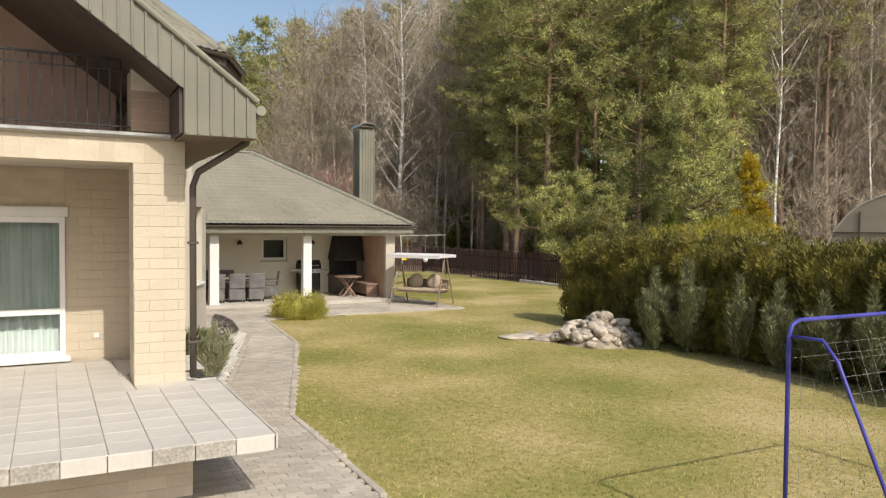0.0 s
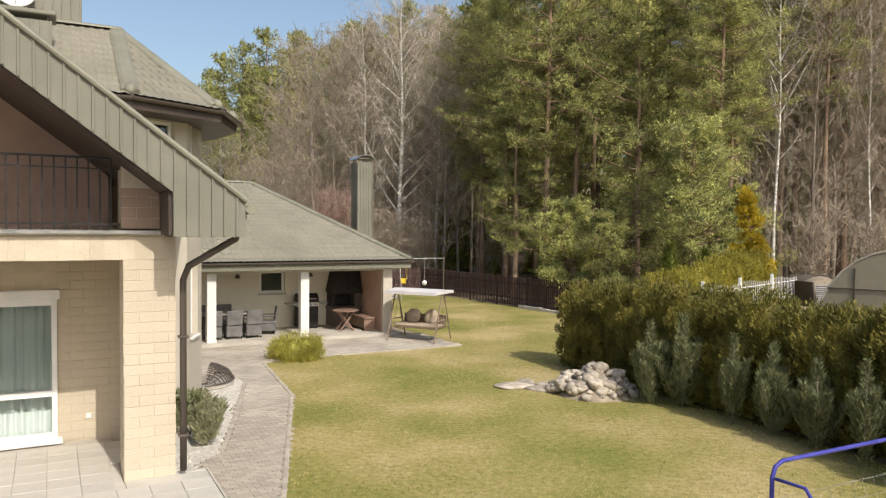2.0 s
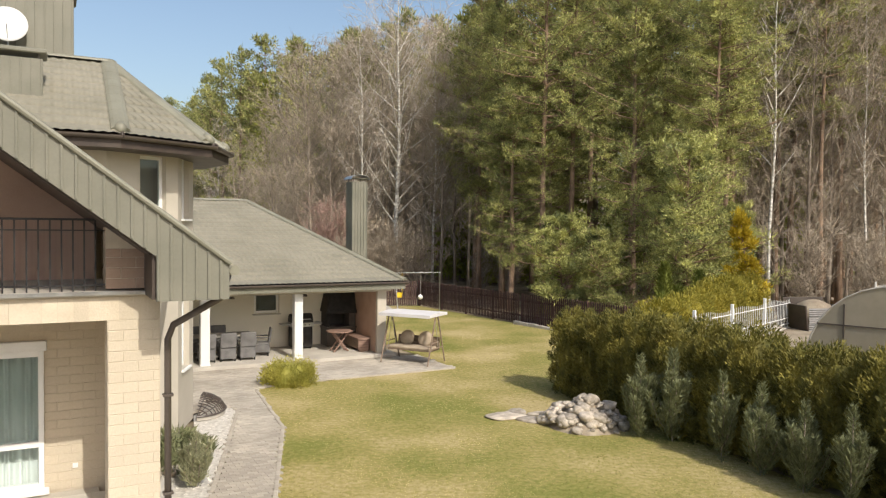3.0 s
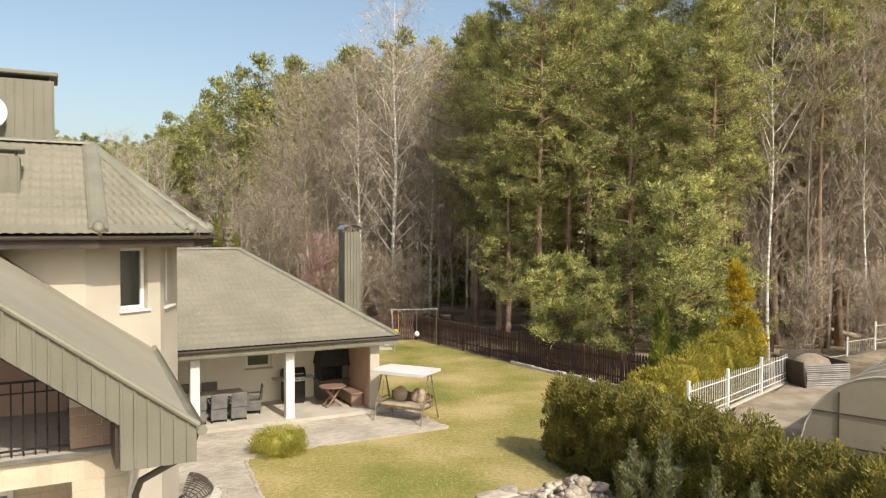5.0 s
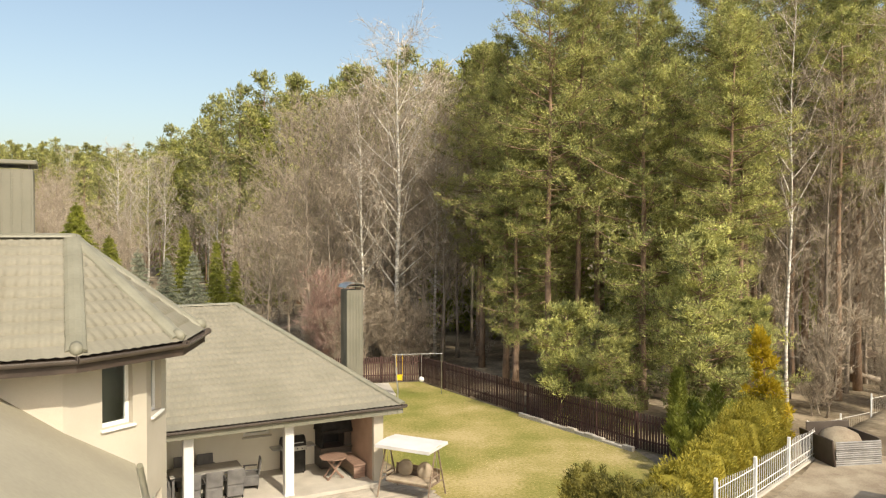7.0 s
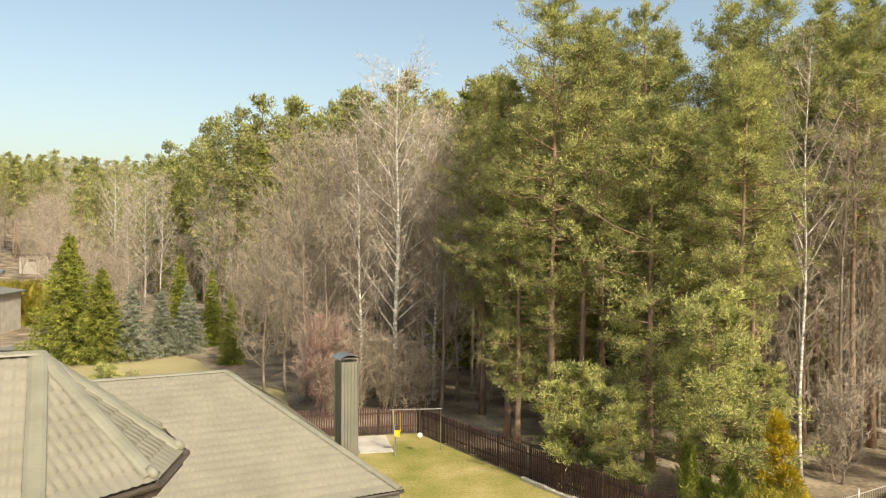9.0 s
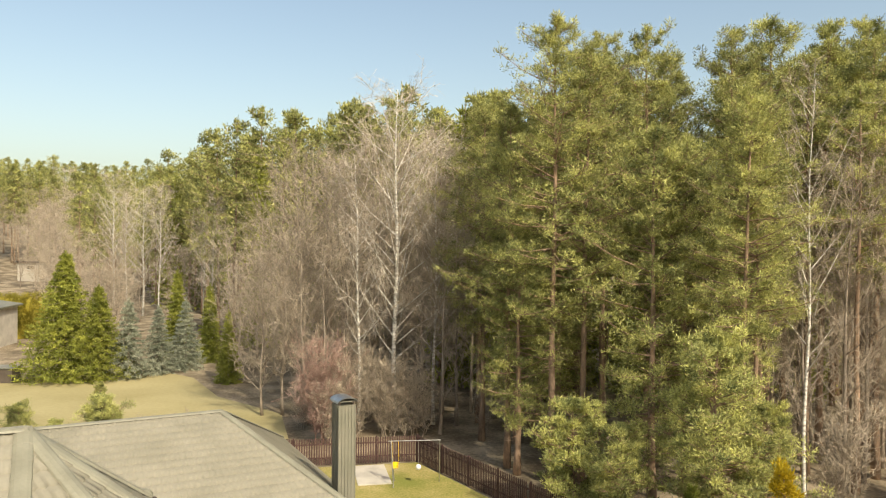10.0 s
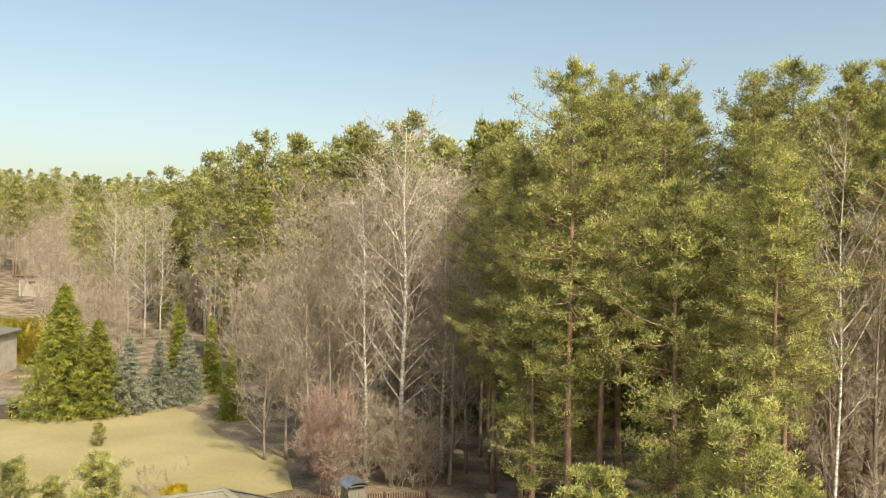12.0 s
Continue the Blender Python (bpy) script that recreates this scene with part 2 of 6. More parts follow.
# ---- mesh tools ----
class Geo:
    """Collects vertices and faces of one mesh."""

    def __init__(self):
        self.v, self.f = [], []

    def add(self, verts, faces):
        k = len(self.v)
        self.v.extend(tuple(p) for p in verts)
        self.f.extend(tuple(i + k for i in f) for f in faces)
        return self

    def box(self, x0, x1, y0, y1, z0, z1, m=None, b=0.0):
        if b:
            lo, hi = (x0, y0, z0), (x1, y1, z1)
            vs, idx = [], {}
            for ax in range(3):
                for sx in (0, 1):
                    for sy in (0, 1):
                        for sz in (0, 1):
                            sgn = (sx, sy, sz)
                            idx[ax, sx, sy, sz] = len(vs)
                            vs.append([(hi[i] if sgn[i] else lo[i]) + (0 if i == ax else (-b if sgn[i] else b)) for i in range(3)])
            fs = []
            for ax in range(3):
                o = [i for i in range(3) if i != ax]
                for side in (0, 1):
                    q = []
                    for p, r in ((0, 0), (1, 0), (1, 1), (0, 1)):
                        k = [0, 0, 0]
                        k[ax], k[o[0]], k[o[1]] = side, p, r
                        q.append(idx[(ax, *k)])
                    fs.append(q if (side == 1) != (ax == 1) else q[::-1])
            for ax in range(3):
                o = [i for i in range(3) if i != ax]
                for p in (0, 1):
                    for r in (0, 1):
                        k0, k1 = [0, 0, 0], [0, 0, 0]
                        k0[o[0]] = k1[o[0]] = p
                        k0[o[1]] = k1[o[1]] = r
                        k1[ax] = 1
                        fs.append([idx[(o[0], *k0)], idx[(o[0], *k1)], idx[(o[1], *k1)], idx[(o[1], *k0)]])
            for sx in (0, 1):
                for sy in (0, 1):
                    for sz in (0, 1):
                        fs.append([idx[a, sx, sy, sz] for a in range(3)])
        else:
            vs = [(x, y, z) for z in (z0, z1) for y in (y0, y1) for x in (x0, x1)]
            fs = [(0, 2, 3, 1), (4, 5, 7, 6), (0, 1, 5, 4), (2, 6, 7, 3), (0, 4, 6, 2), (1, 3, 7, 5)]
        if m is not None:
            vs = [m @ Vector(p) for p in vs]
        return self.add(vs, fs)

    def tube(self, pts, r, seg=8, caps=True):
        pts = [Vector(p) for p in pts]
        n = len(pts)
        rad = r if isinstance(r, (list, tuple)) else [r] * n
        vs, fs = [], []
        side = None
        for i, p in enumerate(pts):
            d = (pts[min(i + 1, n - 1)] - pts[max(i - 1, 0)]).normalized()
            if side is None:
                side = d.cross(Vector((0, 0, 1)) if abs(d.z) < 0.9 else Vector((1, 0, 0))).normalized()
            side = (side - d * side.dot(d)).normalized()
            other = d.cross(side)
            for k in range(seg):
                a = 2 * math.pi * k / seg
                vs.append(p + (side * math.cos(a) + other * math.sin(a)) * rad[i])
        for i in range(n - 1):
            for k in range(seg):
                k2 = (k + 1) % seg
                fs.append((i * seg + k, i * seg + k2, (i + 1) * seg + k2, (i + 1) * seg + k))
        if caps:
            fs.append(tuple(range(seg))[::-1])
            fs.append(tuple((n - 1) * seg + k for k in range(seg)))
        return self.add(vs, fs)

    def prism(self, poly, z0, z1):
        n = len(poly)
        vs = [(x, y, z0) for x, y in poly] + [(x, y, z1) for x, y in poly]
        fs = [tuple(range(n))[::-1], tuple(range(n, 2 * n))] + [(i, (i + 1) % n, n + (i + 1) % n, n + i) for i in range(n)]
        return self.add(vs, fs)

    def slab(self, poly3, t):
        """A flat polygon in space with thickness t below it."""
        p = [Vector(q) for q in poly3]
        nrm = (p[1] - p[0]).cross(p[2] - p[0]).normalized()
        n = len(p)
        vs = p + [q - nrm * t for q in p]
        fs = [tuple(range(n)), tuple(range(n, 2 * n))[::-1]] + [(i, n + i, n + (i + 1) % n, (i + 1) % n) for i in range(n)]
        return self.add(vs, fs)

    def lathe(self, profile, seg=16, m=None):
        vs, fs = [], []
        for r, z in profile:
            for k in range(seg):
                a = 2 * math.pi * k / seg
                vs.append((r * math.cos(a), r * math.sin(a), z))
        for i in range(len(profile) - 1):
            for k in range(seg):
                k2 = (k + 1) % seg
                fs.append((i * seg + k, i * seg + k2, (i + 1) * seg + k2, (i + 1) * seg + k))
        fs.append(tuple(range(seg))[::-1])
        fs.append(tuple((len(profile) - 1) * seg + k for k in range(seg)))
        if m is not None:
            vs = [m @ Vector(p) for p in vs]
        return self.add(vs, fs)

    def mesh(self, name, mat, smooth=False):
        me = bpy.data.meshes.new(name)
        me.from_pydata(self.v, [], self.f)
        me.materials.append(mat)
        if smooth:
            me.shade_smooth()
        me.update()
        return me


def part(name, geo, mat, parent=None, label="", smooth=False):
    """One mesh object, from a Geo or from mesh data, under a thing or part."""
    me = geo.mesh(name, mat, smooth) if isinstance(geo, Geo) else geo
    ob = new(name, me)
    if parent is not None:
        ob.parent = parent
    return tagged(ob, label)


def thing(name, m, label, category, group="", kind=""):
    e = new(name)
    e.matrix_world = m
    e.empty_display_size = 0.2
    return tagged(e, label, category, group, kind)


# The house stands turned by 30 degrees; its own axes: u along the front, v to the back.
HOUSE = pose(-3.64, 8.84, 0, 0, 0, 30)


def hp(u, v, z=0.0, turn=0.0):
    return HOUSE @ pose(u, v, z, 0, 0, turn)


def hxy(u, v):
    p = HOUSE @ Vector((u, v, 0))
    return p.x, p.y


# ---- ground ----
def ease(a, b, x):
    t = min(1.0, max(0.0, (x - a) / (b - a)))
    return t * t * (3 - 2 * t)


def height(x, y):
    """The neighbour's plot behind the hedge lies 1.3 m higher."""
    d1 = (x - 6.36) * 0.76 - (y - 19.4) * 0.65 + 0.45
    d2 = (x - 3.0) * 0.922 + (y - 20.8) * 0.387 - 1.7
    h = 1.34 * ease(-0.3, 0.4, min(d1, d2)) * (1 - 0.7 * ease(28, 42, y))
    if y > 44 and (x > -8 or y > 76):
        h += 0.35 * noise.noise((x * 0.08, y * 0.08, 0))
    far = max(0.0, math.hypot(x, y) - 150)
    return h + 0.09 * far * ease(0, 120, far) - 0.02


def ground_sheet():
    xs = sorted(set([-900, -600, -400, -250, -160] + list(range(-110, -20, 10)) + list(np.arange(-20, 30, 0.5)) + list(range(30, 120, 10)) + [160, 250, 400, 600, 900]))
    ys = sorted(set([-600, -300, -150, -80, -40, -20, -10] + list(np.arange(-5, 50, 0.5)) + list(range(50, 120, 5)) + list(range(120, 420, 30)) + [500, 700, 1000]))
    g = Geo()
    nx = len(xs)
    g.v = [(x, y, height(x, y)) for y in ys for x in xs]
    g.f = [(j * nx + i, j * nx + i + 1, (j + 1) * nx + i + 1, (j + 1) * nx + i) for j in range(len(ys) - 1) for i in range(nx - 1)]
    tagged(part("ground", g, M_GROUND, smooth=True), "brown forest floor of leaf litter and soil", "ground", kind="structure")


ground_sheet()
LAWN_EDGE = [(3.4, -4), (2.7, 1.5), (-0.52, 7.38), (-2.12, 10.31), (-3.48, 16.42), (-5.2, 20.2), (-3.3, 21.6), hxy(10.7, 10.9), hxy(10.7, 14.2), hxy(10.2, 26.2), (-9.5, 40.2), (-2.25, 42.0), (3.05, 34.6),
             (6.75, 29.7), (7.6, 26.5), (4.0, 20.5), (3.4, 20.9), (6.2, 14.4), (8.4, 9.8), (12, 2), (12, -4)]


def flat(poly, z):
    bm = bmesh.new()
    bm.faces.new([bm.verts.new((x, y, z)) for x, y in poly])
    bmesh.ops.triangulate(bm, faces=bm.faces[:])
    g = Geo()
    bm.verts.index_update()
    g.v = [tuple(v.co) for v in bm.verts]
    g.f = [tuple(v.index for v in f.verts) for f in bm.faces]
    bm.free()
    for k, f in enumerate(g.f):
        a, b, c = (Vector(g.v[i]) for i in f)
        if (b - a).cross(c - a).z < 0:
            g.f[k] = f[::-1]
    return g


tagged(part("lawn", flat(LAWN_EDGE, 0.0), M_LAWN), "mown lawn with straw-coloured dry patches", "lawn", kind="structure")
tagged(part("dry_meadow", flat([(-70, 40), (-14.5, 42.5), (-10, 46), (-12, 52), (-18, 57), (-22.5, 64), (-26, 66.5), (-29, 62), (-44, 59), (-75, 62)], 0.02), M_FARLAWN),
       "sunlit yellow dry grass behind the garage", "lawn", kind="structure")
tagged(part("garden_bed", flat([(7.2, 19.6), (12.5, 17.5), (14.5, 24), (12.0, 26), (10.2, 23.4)], 1.335), M_SOIL), "bare brown garden soil beside the white fence", "garden bed", kind="structure")


# ---- roofs of pressed metal tile ----
def tile_slope(name, corner, along, up, width, length, clips, parent, mat=M_TILE, wave=0.19, course=0.36):
    """A slope of pressed metal tiles: rounded ribs and a step at every course, cut by the planes in clips (point, normal: the side that goes)."""
    along, up, corner = Vector(along).normalized(), Vector(up).normalized(), Vector(corner)
    nrm = along.cross(up).normalized()
    nx, ny = int(width / wave * 4), int(math.ceil(length / course))
    g = Geo()
    rows = []
    for j in range(ny):
        for s, lift in ((0.0, 0.032), (0.95, 0.004), (1.0, 0.0)):
            rows.append((min(length, (j + s) * course), lift))
    for y, lift in rows:
        for i in range(nx + 1):
            x = width * i / nx
            w = math.cos(2 * math.pi * x / wave)
            g.v.append(tuple(corner + along * x + up * (y - (0.03 * w if 0 < y < length else 0)) + nrm * (0.012 * w + lift)))
    n1 = nx + 1
    for j in range(len(rows) - 1):
        for i in range(nx):
            a = j * n1 + i
            g.f.append((a, a + 1, a + n1 + 1, a + n1))
    bm = bmesh.new()
    me = g.mesh(name, mat)
    bm.from_mesh(me)
    for p, k in clips:
        bmesh.ops.bisect_plane(bm, geom=bm.verts[:] + bm.edges[:] + bm.faces[:], plane_co=p, plane_no=k, clear_outer=True)
    bm.to_mesh(me)
    bm.free()
    me.shade_smooth()
    return part(name, me, mat, parent)


def roof_face(name, poly, parent, mat=M_TILE, **kw):
    """A tiled roof face: poly starts with the two eave corners, anticlockwise from above."""
    p = [Vector(q) for q in poly]
    c = sum(p, Vector()) / len(p)
    nrm = (p[1] - p[0]).cross(p[2] - p[0]).normalized()
    along = (p[1] - p[0]).normalized()
    up = nrm.cross(along)
    xs, ys = [(q - p[0]).dot(along) for q in p], [(q - p[0]).dot(up) for q in p]
    clips = []
    for i in range(len(p)):
        a, b = p[i], p[(i + 1) % len(p)]
        if i == 0:
            continue
        clips.append((a, (b - a).cross(nrm).normalized()))
    x0 = min(xs) - 0.1
    board = Geo().slab([q - nrm * 0.05 for q in p], 0.04)
    part("roof_deck", board, M_DARKTRIM, parent)
    return tile_slope(name, p[0] + along * x0, along, up, max(xs) - x0 + 0.1, max(ys) + 0.02, clips, parent, mat, **kw)


def ridge_cap(a, b, parent, r=0.11, knob=False):
    """A low rounded cap of overlapping lengths along a hip or ridge; r: half its width."""
    a, b = Vector(a), Vector(b)
    d = (b - a).normalized()
    side = d.cross(Vector((0, 0, 1))).normalized()
    lift = side.cross(d)
    n = max(2, int((b - a).length / 0.4))
    arc = [(-1.0, -0.14), (-0.9, 0.12), (-0.55, 0.3), (0.0, 0.38), (0.55, 0.3), (0.9, 0.12), (1.0, -0.14)]
    m = len(arc)
    rings = [(a.lerp(b, (i + f) / n), k) for i in range(n) for f, k in ((0.0, 1.03), (0.97, 0.98))]
    vs = [c + side * (x * r * k) + lift * (z * r * k) for c, k in rings for x, z in arc]
    fs = [(q * m + k, q * m + k + 1, q * m + m + k + 1, q * m + m + k) for q in range(len(rings) - 1) for k in range(m - 1)]
    g = Geo().add(vs, fs + [tuple(range(m))[::-1], tuple(range(len(vs) - m, len(vs)))])
    cap = part("ridge_cap", g, M_CAP, parent)
    if knob:
        e = a + lift * (0.1 * r)
        k = Geo().tube([e + d * 0.14, e + d * 0.04, e - d * 0.05, e - d * 0.10], [r * 0.55, r * 0.66, r * 0.52, r * 0.15], 14)
        part("end_cap", k, M_CAP, cap, smooth=True)
    return cap


def gutter(pts, parent, r=0.075, mat=None):
    g = Geo()
    for a, b in zip(pts, pts[1:]):
        a, b = Vector(a), Vector(b)
        d = (b - a).normalized()
        s = d.cross(Vector((0, 0, 1)))
        ring = [(math.cos(t), math.sin(t)) for t in [math.pi + math.pi * i / 8 for i in range(9)]]
        vs = [p + s * (x * rr) + Vector((0, 0, z * rr)) for p in (a, b) for rr in (r, r - 0.008) for x, z in ring]
        fs = []
        for i in range(8):
            fs += [(i, i + 1, 18 + i + 1, 18 + i), (9 + i + 1, 9 + i, 27 + i, 27 + i + 1)]
        fs += [(0, 18, 27, 9), (8, 17, 35, 26)]
        g.add(vs, fs)
        for p in (a, b):
            g.tube([p - d * 0.004, p + d * 0.004], r, 14)
    return part("gutter", g, mat or M_GUTTER, parent, smooth=False)


def clad_panel(name, face, parent, step=0.22, mat=M_CLAD, sub="seam"):
    """Upright sheet-metal cladding over a flat polygon in a plane v = const: sheet and raised seams. face: (u, z) corners, v, thickness."""
    poly, v, t = face
    g = Geo()
    n = len(poly)
    vs = [(u, v, z) for u, z in poly] + [(u, v + t, z) for u, z in poly]
    g.add(vs, [tuple(range(n)), tuple(range(n, 2 * n))[::-1]] + [(i, n + i, n + (i + 1) % n, (i + 1) % n) for i in range(n)])
    pan = part(name, g, mat, parent)
    u0, u1 = min(u for u, z in poly), max(u for u, z in poly)
    u = u0 + step * 0.5
    while u < u1:
        zs = []
        for i in range(n):
            (a, za), (b, zb) = poly[i], poly[(i + 1) % n]
            if (a - u) * (b - u) < 0:
                zs.append(za + (zb - za) * (u - a) / (b - a))
        if len(zs) >= 2:
            part(sub, Geo().box(u - 0.014, u + 0.014, v - 0.022, v, min(zs) + 0.01, max(zs) - 0.01, b=0.004), mat, pan)
        u += step
    return pan


# ---- bricks ----
BRICK = {}


def brick_run(parent, origin, along, out, width, z0, z1, holes=(), course=0.125, length=0.33, pieces=0, depth=0.006, mat=None):
    """Bricks standing proud of a mortar face. pieces: the first so many are objects of their own, the rest one mesh."""
    along, out, origin = Vector(along), Vector(out), Vector(origin)
    g, count, k = Geo(), 0, 0
    z = z0
    turn = Matrix((along, out, Vector((0, 0, 1)))).transposed().to_4x4()
    while z < z1 - 0.03:
        h = min(course, z1 - z) - 0.006
        x = -(k % 2) * length / 2
        while x < width:
            a, b = max(0, x), min(width, x + length - 0.006)
            x += length
            spans = [(a, b)]
            for ha, hb, hz0, hz1 in holes:
                if z + h > hz0 and z < hz1:
                    spans = [s for p, q in spans for s in ((p, min(q, ha)), (max(p, hb), q))]
            for p, q in spans:
                if q - p < 0.03:
                    continue
                if count < pieces:
                    key = (round(q - p, 2), round(h, 2), mat)
                    if key not in BRICK:
                        BRICK[key] = Geo().box(0, q - p, -0.02, depth, 0, h, b=0.004).mesh("brick", mat or M_BRICK)
                    ob = part("brick", BRICK[key], M_BRICK, parent)
                    ob.matrix_local = Matrix.Translation(origin + along * p + Vector((0, 0, z)) + out * random.uniform(-0.002, 0.002)) @ turn
                    count += 1
                else:
                    m = Matrix.Translation(origin + Vector((0, 0, z)) + out * random.uniform(-0.002, 0.002)) @ turn
                    g.box(p, q, -0.02, depth, 0, h, m)
        z += course
        k += 1
    if g.f:
        tagged(part("brickwork", g, M_BRICKS, parent), kind="stuff")


def window(parent, m, w, h, frame_w=0.07, name="window", mullion=None, room=0.5):
    """A window with frame, pane and sill, facing -y of m, its lower left outer corner at m; behind the pane a box of
    room, dimmed by its wall colour.
    """
    e = part(name, Geo().box(0, frame_w, 0, 0.07, 0, h, m, 0.006).box(w - frame_w, w, 0, 0.07, 0, h, m, 0.006).box(frame_w, w - frame_w, 0.002, 0.068, 0, frame_w, m, 0.006)
             .box(frame_w, w - frame_w, 0.002, 0.068, h - frame_w, h, m, 0.006), M_WHITE, parent)
    if mullion:
        part("mullion", Geo().box(frame_w, w - frame_w, 0.006, 0.064, mullion - 0.035, mullion + 0.035, m, 0.005), M_WHITE, e)
    pane = part("pane", Geo().box(frame_w, w - frame_w, 0.03, 0.038, frame_w, h - frame_w, m), M_GLASS, e)
    pane.visible_shadow = False
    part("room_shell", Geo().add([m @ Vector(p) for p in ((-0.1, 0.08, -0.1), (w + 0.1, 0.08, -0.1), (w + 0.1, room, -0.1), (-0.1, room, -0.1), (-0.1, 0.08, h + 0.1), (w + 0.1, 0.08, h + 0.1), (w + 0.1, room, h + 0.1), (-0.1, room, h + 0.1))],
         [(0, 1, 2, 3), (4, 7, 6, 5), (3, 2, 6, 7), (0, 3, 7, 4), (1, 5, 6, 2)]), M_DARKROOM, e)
    return e


# ---- the house ----
house = thing("house", HOUSE, "two-storey cream brick house with olive metal tile roof", "house")
VF, TIPU, TIPZ, SL = -0.80, 1.23, 4.03, 0.757   # plane of the verge, its lower tip, its slope
RIDGE_U = -4.2
RZ = TIPZ + (TIPU - RIDGE_U) * SL


def zroof(u):
    return TIPZ + (TIPU - u) * SL


TER = 0.73
# walls of the loggia and of the wing behind it
w = Geo()
w.box(0.0, 0.57, 0.0, 0.5, 0.05, 3.35)
pillar = part("wall", w, M_MORTAR, house, "cream brick corner pillar")
w = Geo().box(0.25, 0.57, 0.5, 5.8, 0.05, 3.66)
sidewall = part("wall", w, M_MORTAR, house)
w = Geo()
w.box(-0.68, 0.25, 2.15, 2.45, 0.1, 3.66).box(-2.5, -0.68, 2.15, 2.45, 2.862, 3.66).box(-9.0, -2.5, 2.15, 2.45, 0.1, 3.66)
backwall = part("wall", w, M_MORTAR, house)
w = Geo().box(-9.0, 0.57, 0.0, 0.5, 3.352, 3.64)
beam = part("wall", w, M_MORTAR, house)
part("loggia_ceiling", Geo().box(-9.0, 0.25, 0.5, 2.15, 3.40, 3.62), M_PLASTER, house)
# gable walls of the balcony storey
w = Geo().add([(u, v, z) for v in (0.02, 0.5) for u, z in ((-0.02, 3.72), (0.55, 3.72), (0.55, zroof(0.55) - 0.30), (-0.02, zroof(-0.02) - 0.30))], [(0, 1, 2, 3), (7, 6, 5, 4), (0, 4, 5, 1), (1, 5, 6, 2), (2, 6, 7, 3), (3, 7, 4, 0)]).box(0.25, 0.55, 0.5, 5.8, 3.72, zroof(0.55) - 0.12)
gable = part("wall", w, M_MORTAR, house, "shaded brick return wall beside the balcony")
g = Geo()
zt = [(-0.02, 3.66), (-0.02, zroof(0.0) - 0.5), (RIDGE_U, RZ - 0.5), (-8.4, zroof(0.0) - 0.5), (-8.4, 3.66)]
g.add([(u, v, z) for v in (2.15, 2.4) for u, z in zt], [(4, 3, 2, 1, 0), (5, 6, 7, 8, 9)] + [(i, (i + 1) % 5, 5 + (i + 1) % 5, 5 + i) for i in range(5)])
part("wall", g, M_BROWNPANEL, house, "brown gable wall behind the balcony")
part("balcony_floor", Geo().box(-9.0, 0.58, -0.06, 2.15, 3.64, 3.70, b=0.01), M_CONCRETE, house)
part("balcony_flashing", Geo().box(-9.0, 0.62, -0.09, -0.06, 3.655, 3.70, b=0.005), M_STEEL, house)
# brickwork
brick_run(pillar, (0, 0, 0), (1, 0, 0), (0, -1, 0), 0.57, 0.73, 3.35, pieces=60)
brick_run(pillar, (0, 0.5, 0), (0, -1, 0), (-1, 0, 0), 0.5, 0.73, 3.35)
brick_run(sidewall, (0.57, 0.0, 0), (0, 1, 0), (1, 0, 0), 5.8, 0.1, 3.66)
brick_run(sidewall, (0.25, 2.15, 0), (0, -1, 0), (-1, 0, 0), 1.65, 0.73, 3.35)
brick_run(backwall, (-0.68, 2.15, 0), (1, 0, 0), (0, -1, 0), 0.93, 0.73, 3.40, pieces=90)
brick_run(backwall, (-2.5, 2.15, 0), (1, 0, 0), (0, -1, 0), 1.82, 2.862, 3.40)
brick_run(backwall, (-9.0, 2.15, 0), (1, 0, 0), (0, -1, 0), 6.5, 0.73, 3.40)
brick_run(beam, (-9.0, 0, 0), (1, 0, 0), (0, -1, 0), 9.57, 3.352, 3.63, course=0.28, length=0.16, pieces=50)
# return wall: shade is put into the brown of these bricks
brick_run(gable, (-0.02, 0.02, 0), (1, 0, 0), (0, -1, 0), 0.57, 3.72, 4.2, pieces=12, mat=M_SHADEBRICK)
# soffit and roof of the gable
for s in (1, -1):
    fl = (lambda u: u) if s == 1 else (lambda u: 2 * RIDGE_U - u)
    inner = [(fl(TIPU), TIPZ - 0.40), (fl(TIPU), TIPZ), (RIDGE_U, RZ), (RIDGE_U, RZ - 0.52), (fl(0.44), zroof(0.44) - 0.50), (fl(0.44), TIPZ - 0.40)]
    clad_panel("verge_board", (inner[::-1] if s == 1 else inner, VF, 0.06), house, 0.135)
    p = [(fl(TIPU), VF, TIPZ - 0.05), (fl(1.56), 6.75, zroof(1.56) + 0.06), (RIDGE_U, 6.75, RZ + 0.06), (RIDGE_U, VF, RZ - 0.05)]
    part("roof", Geo().slab(p if s == 1 else p[::-1], 0.05), M_SMOOTHROOF, house)
    p = [(fl(0.40), VF + 0.06, zroof(0.40) - 0.48), (fl(0.40), 2.15, zroof(0.40) - 0.48), (RIDGE_U, 2.15, RZ - 0.48), (RIDGE_U, VF + 0.06, RZ - 0.48)]
    part("soffit", Geo().slab(p if s == 1 else p[::-1], 0.04), M_DARKTRIM, house)
part("verge_trim", Geo().tube([(TIPU + 0.02, VF - 0.02, TIPZ + 0.015), (RIDGE_U, VF - 0.02, RZ + 0.02)], 0.035, 8), M_CAP, house)
soffit = part("eave_soffit", Geo().box(0.45, TIPU - 0.03, VF + 0.062, 5.6, TIPZ - 0.384, TIPZ - 0.37), M_DARKTRIM, house, "brown boarded eave soffit")
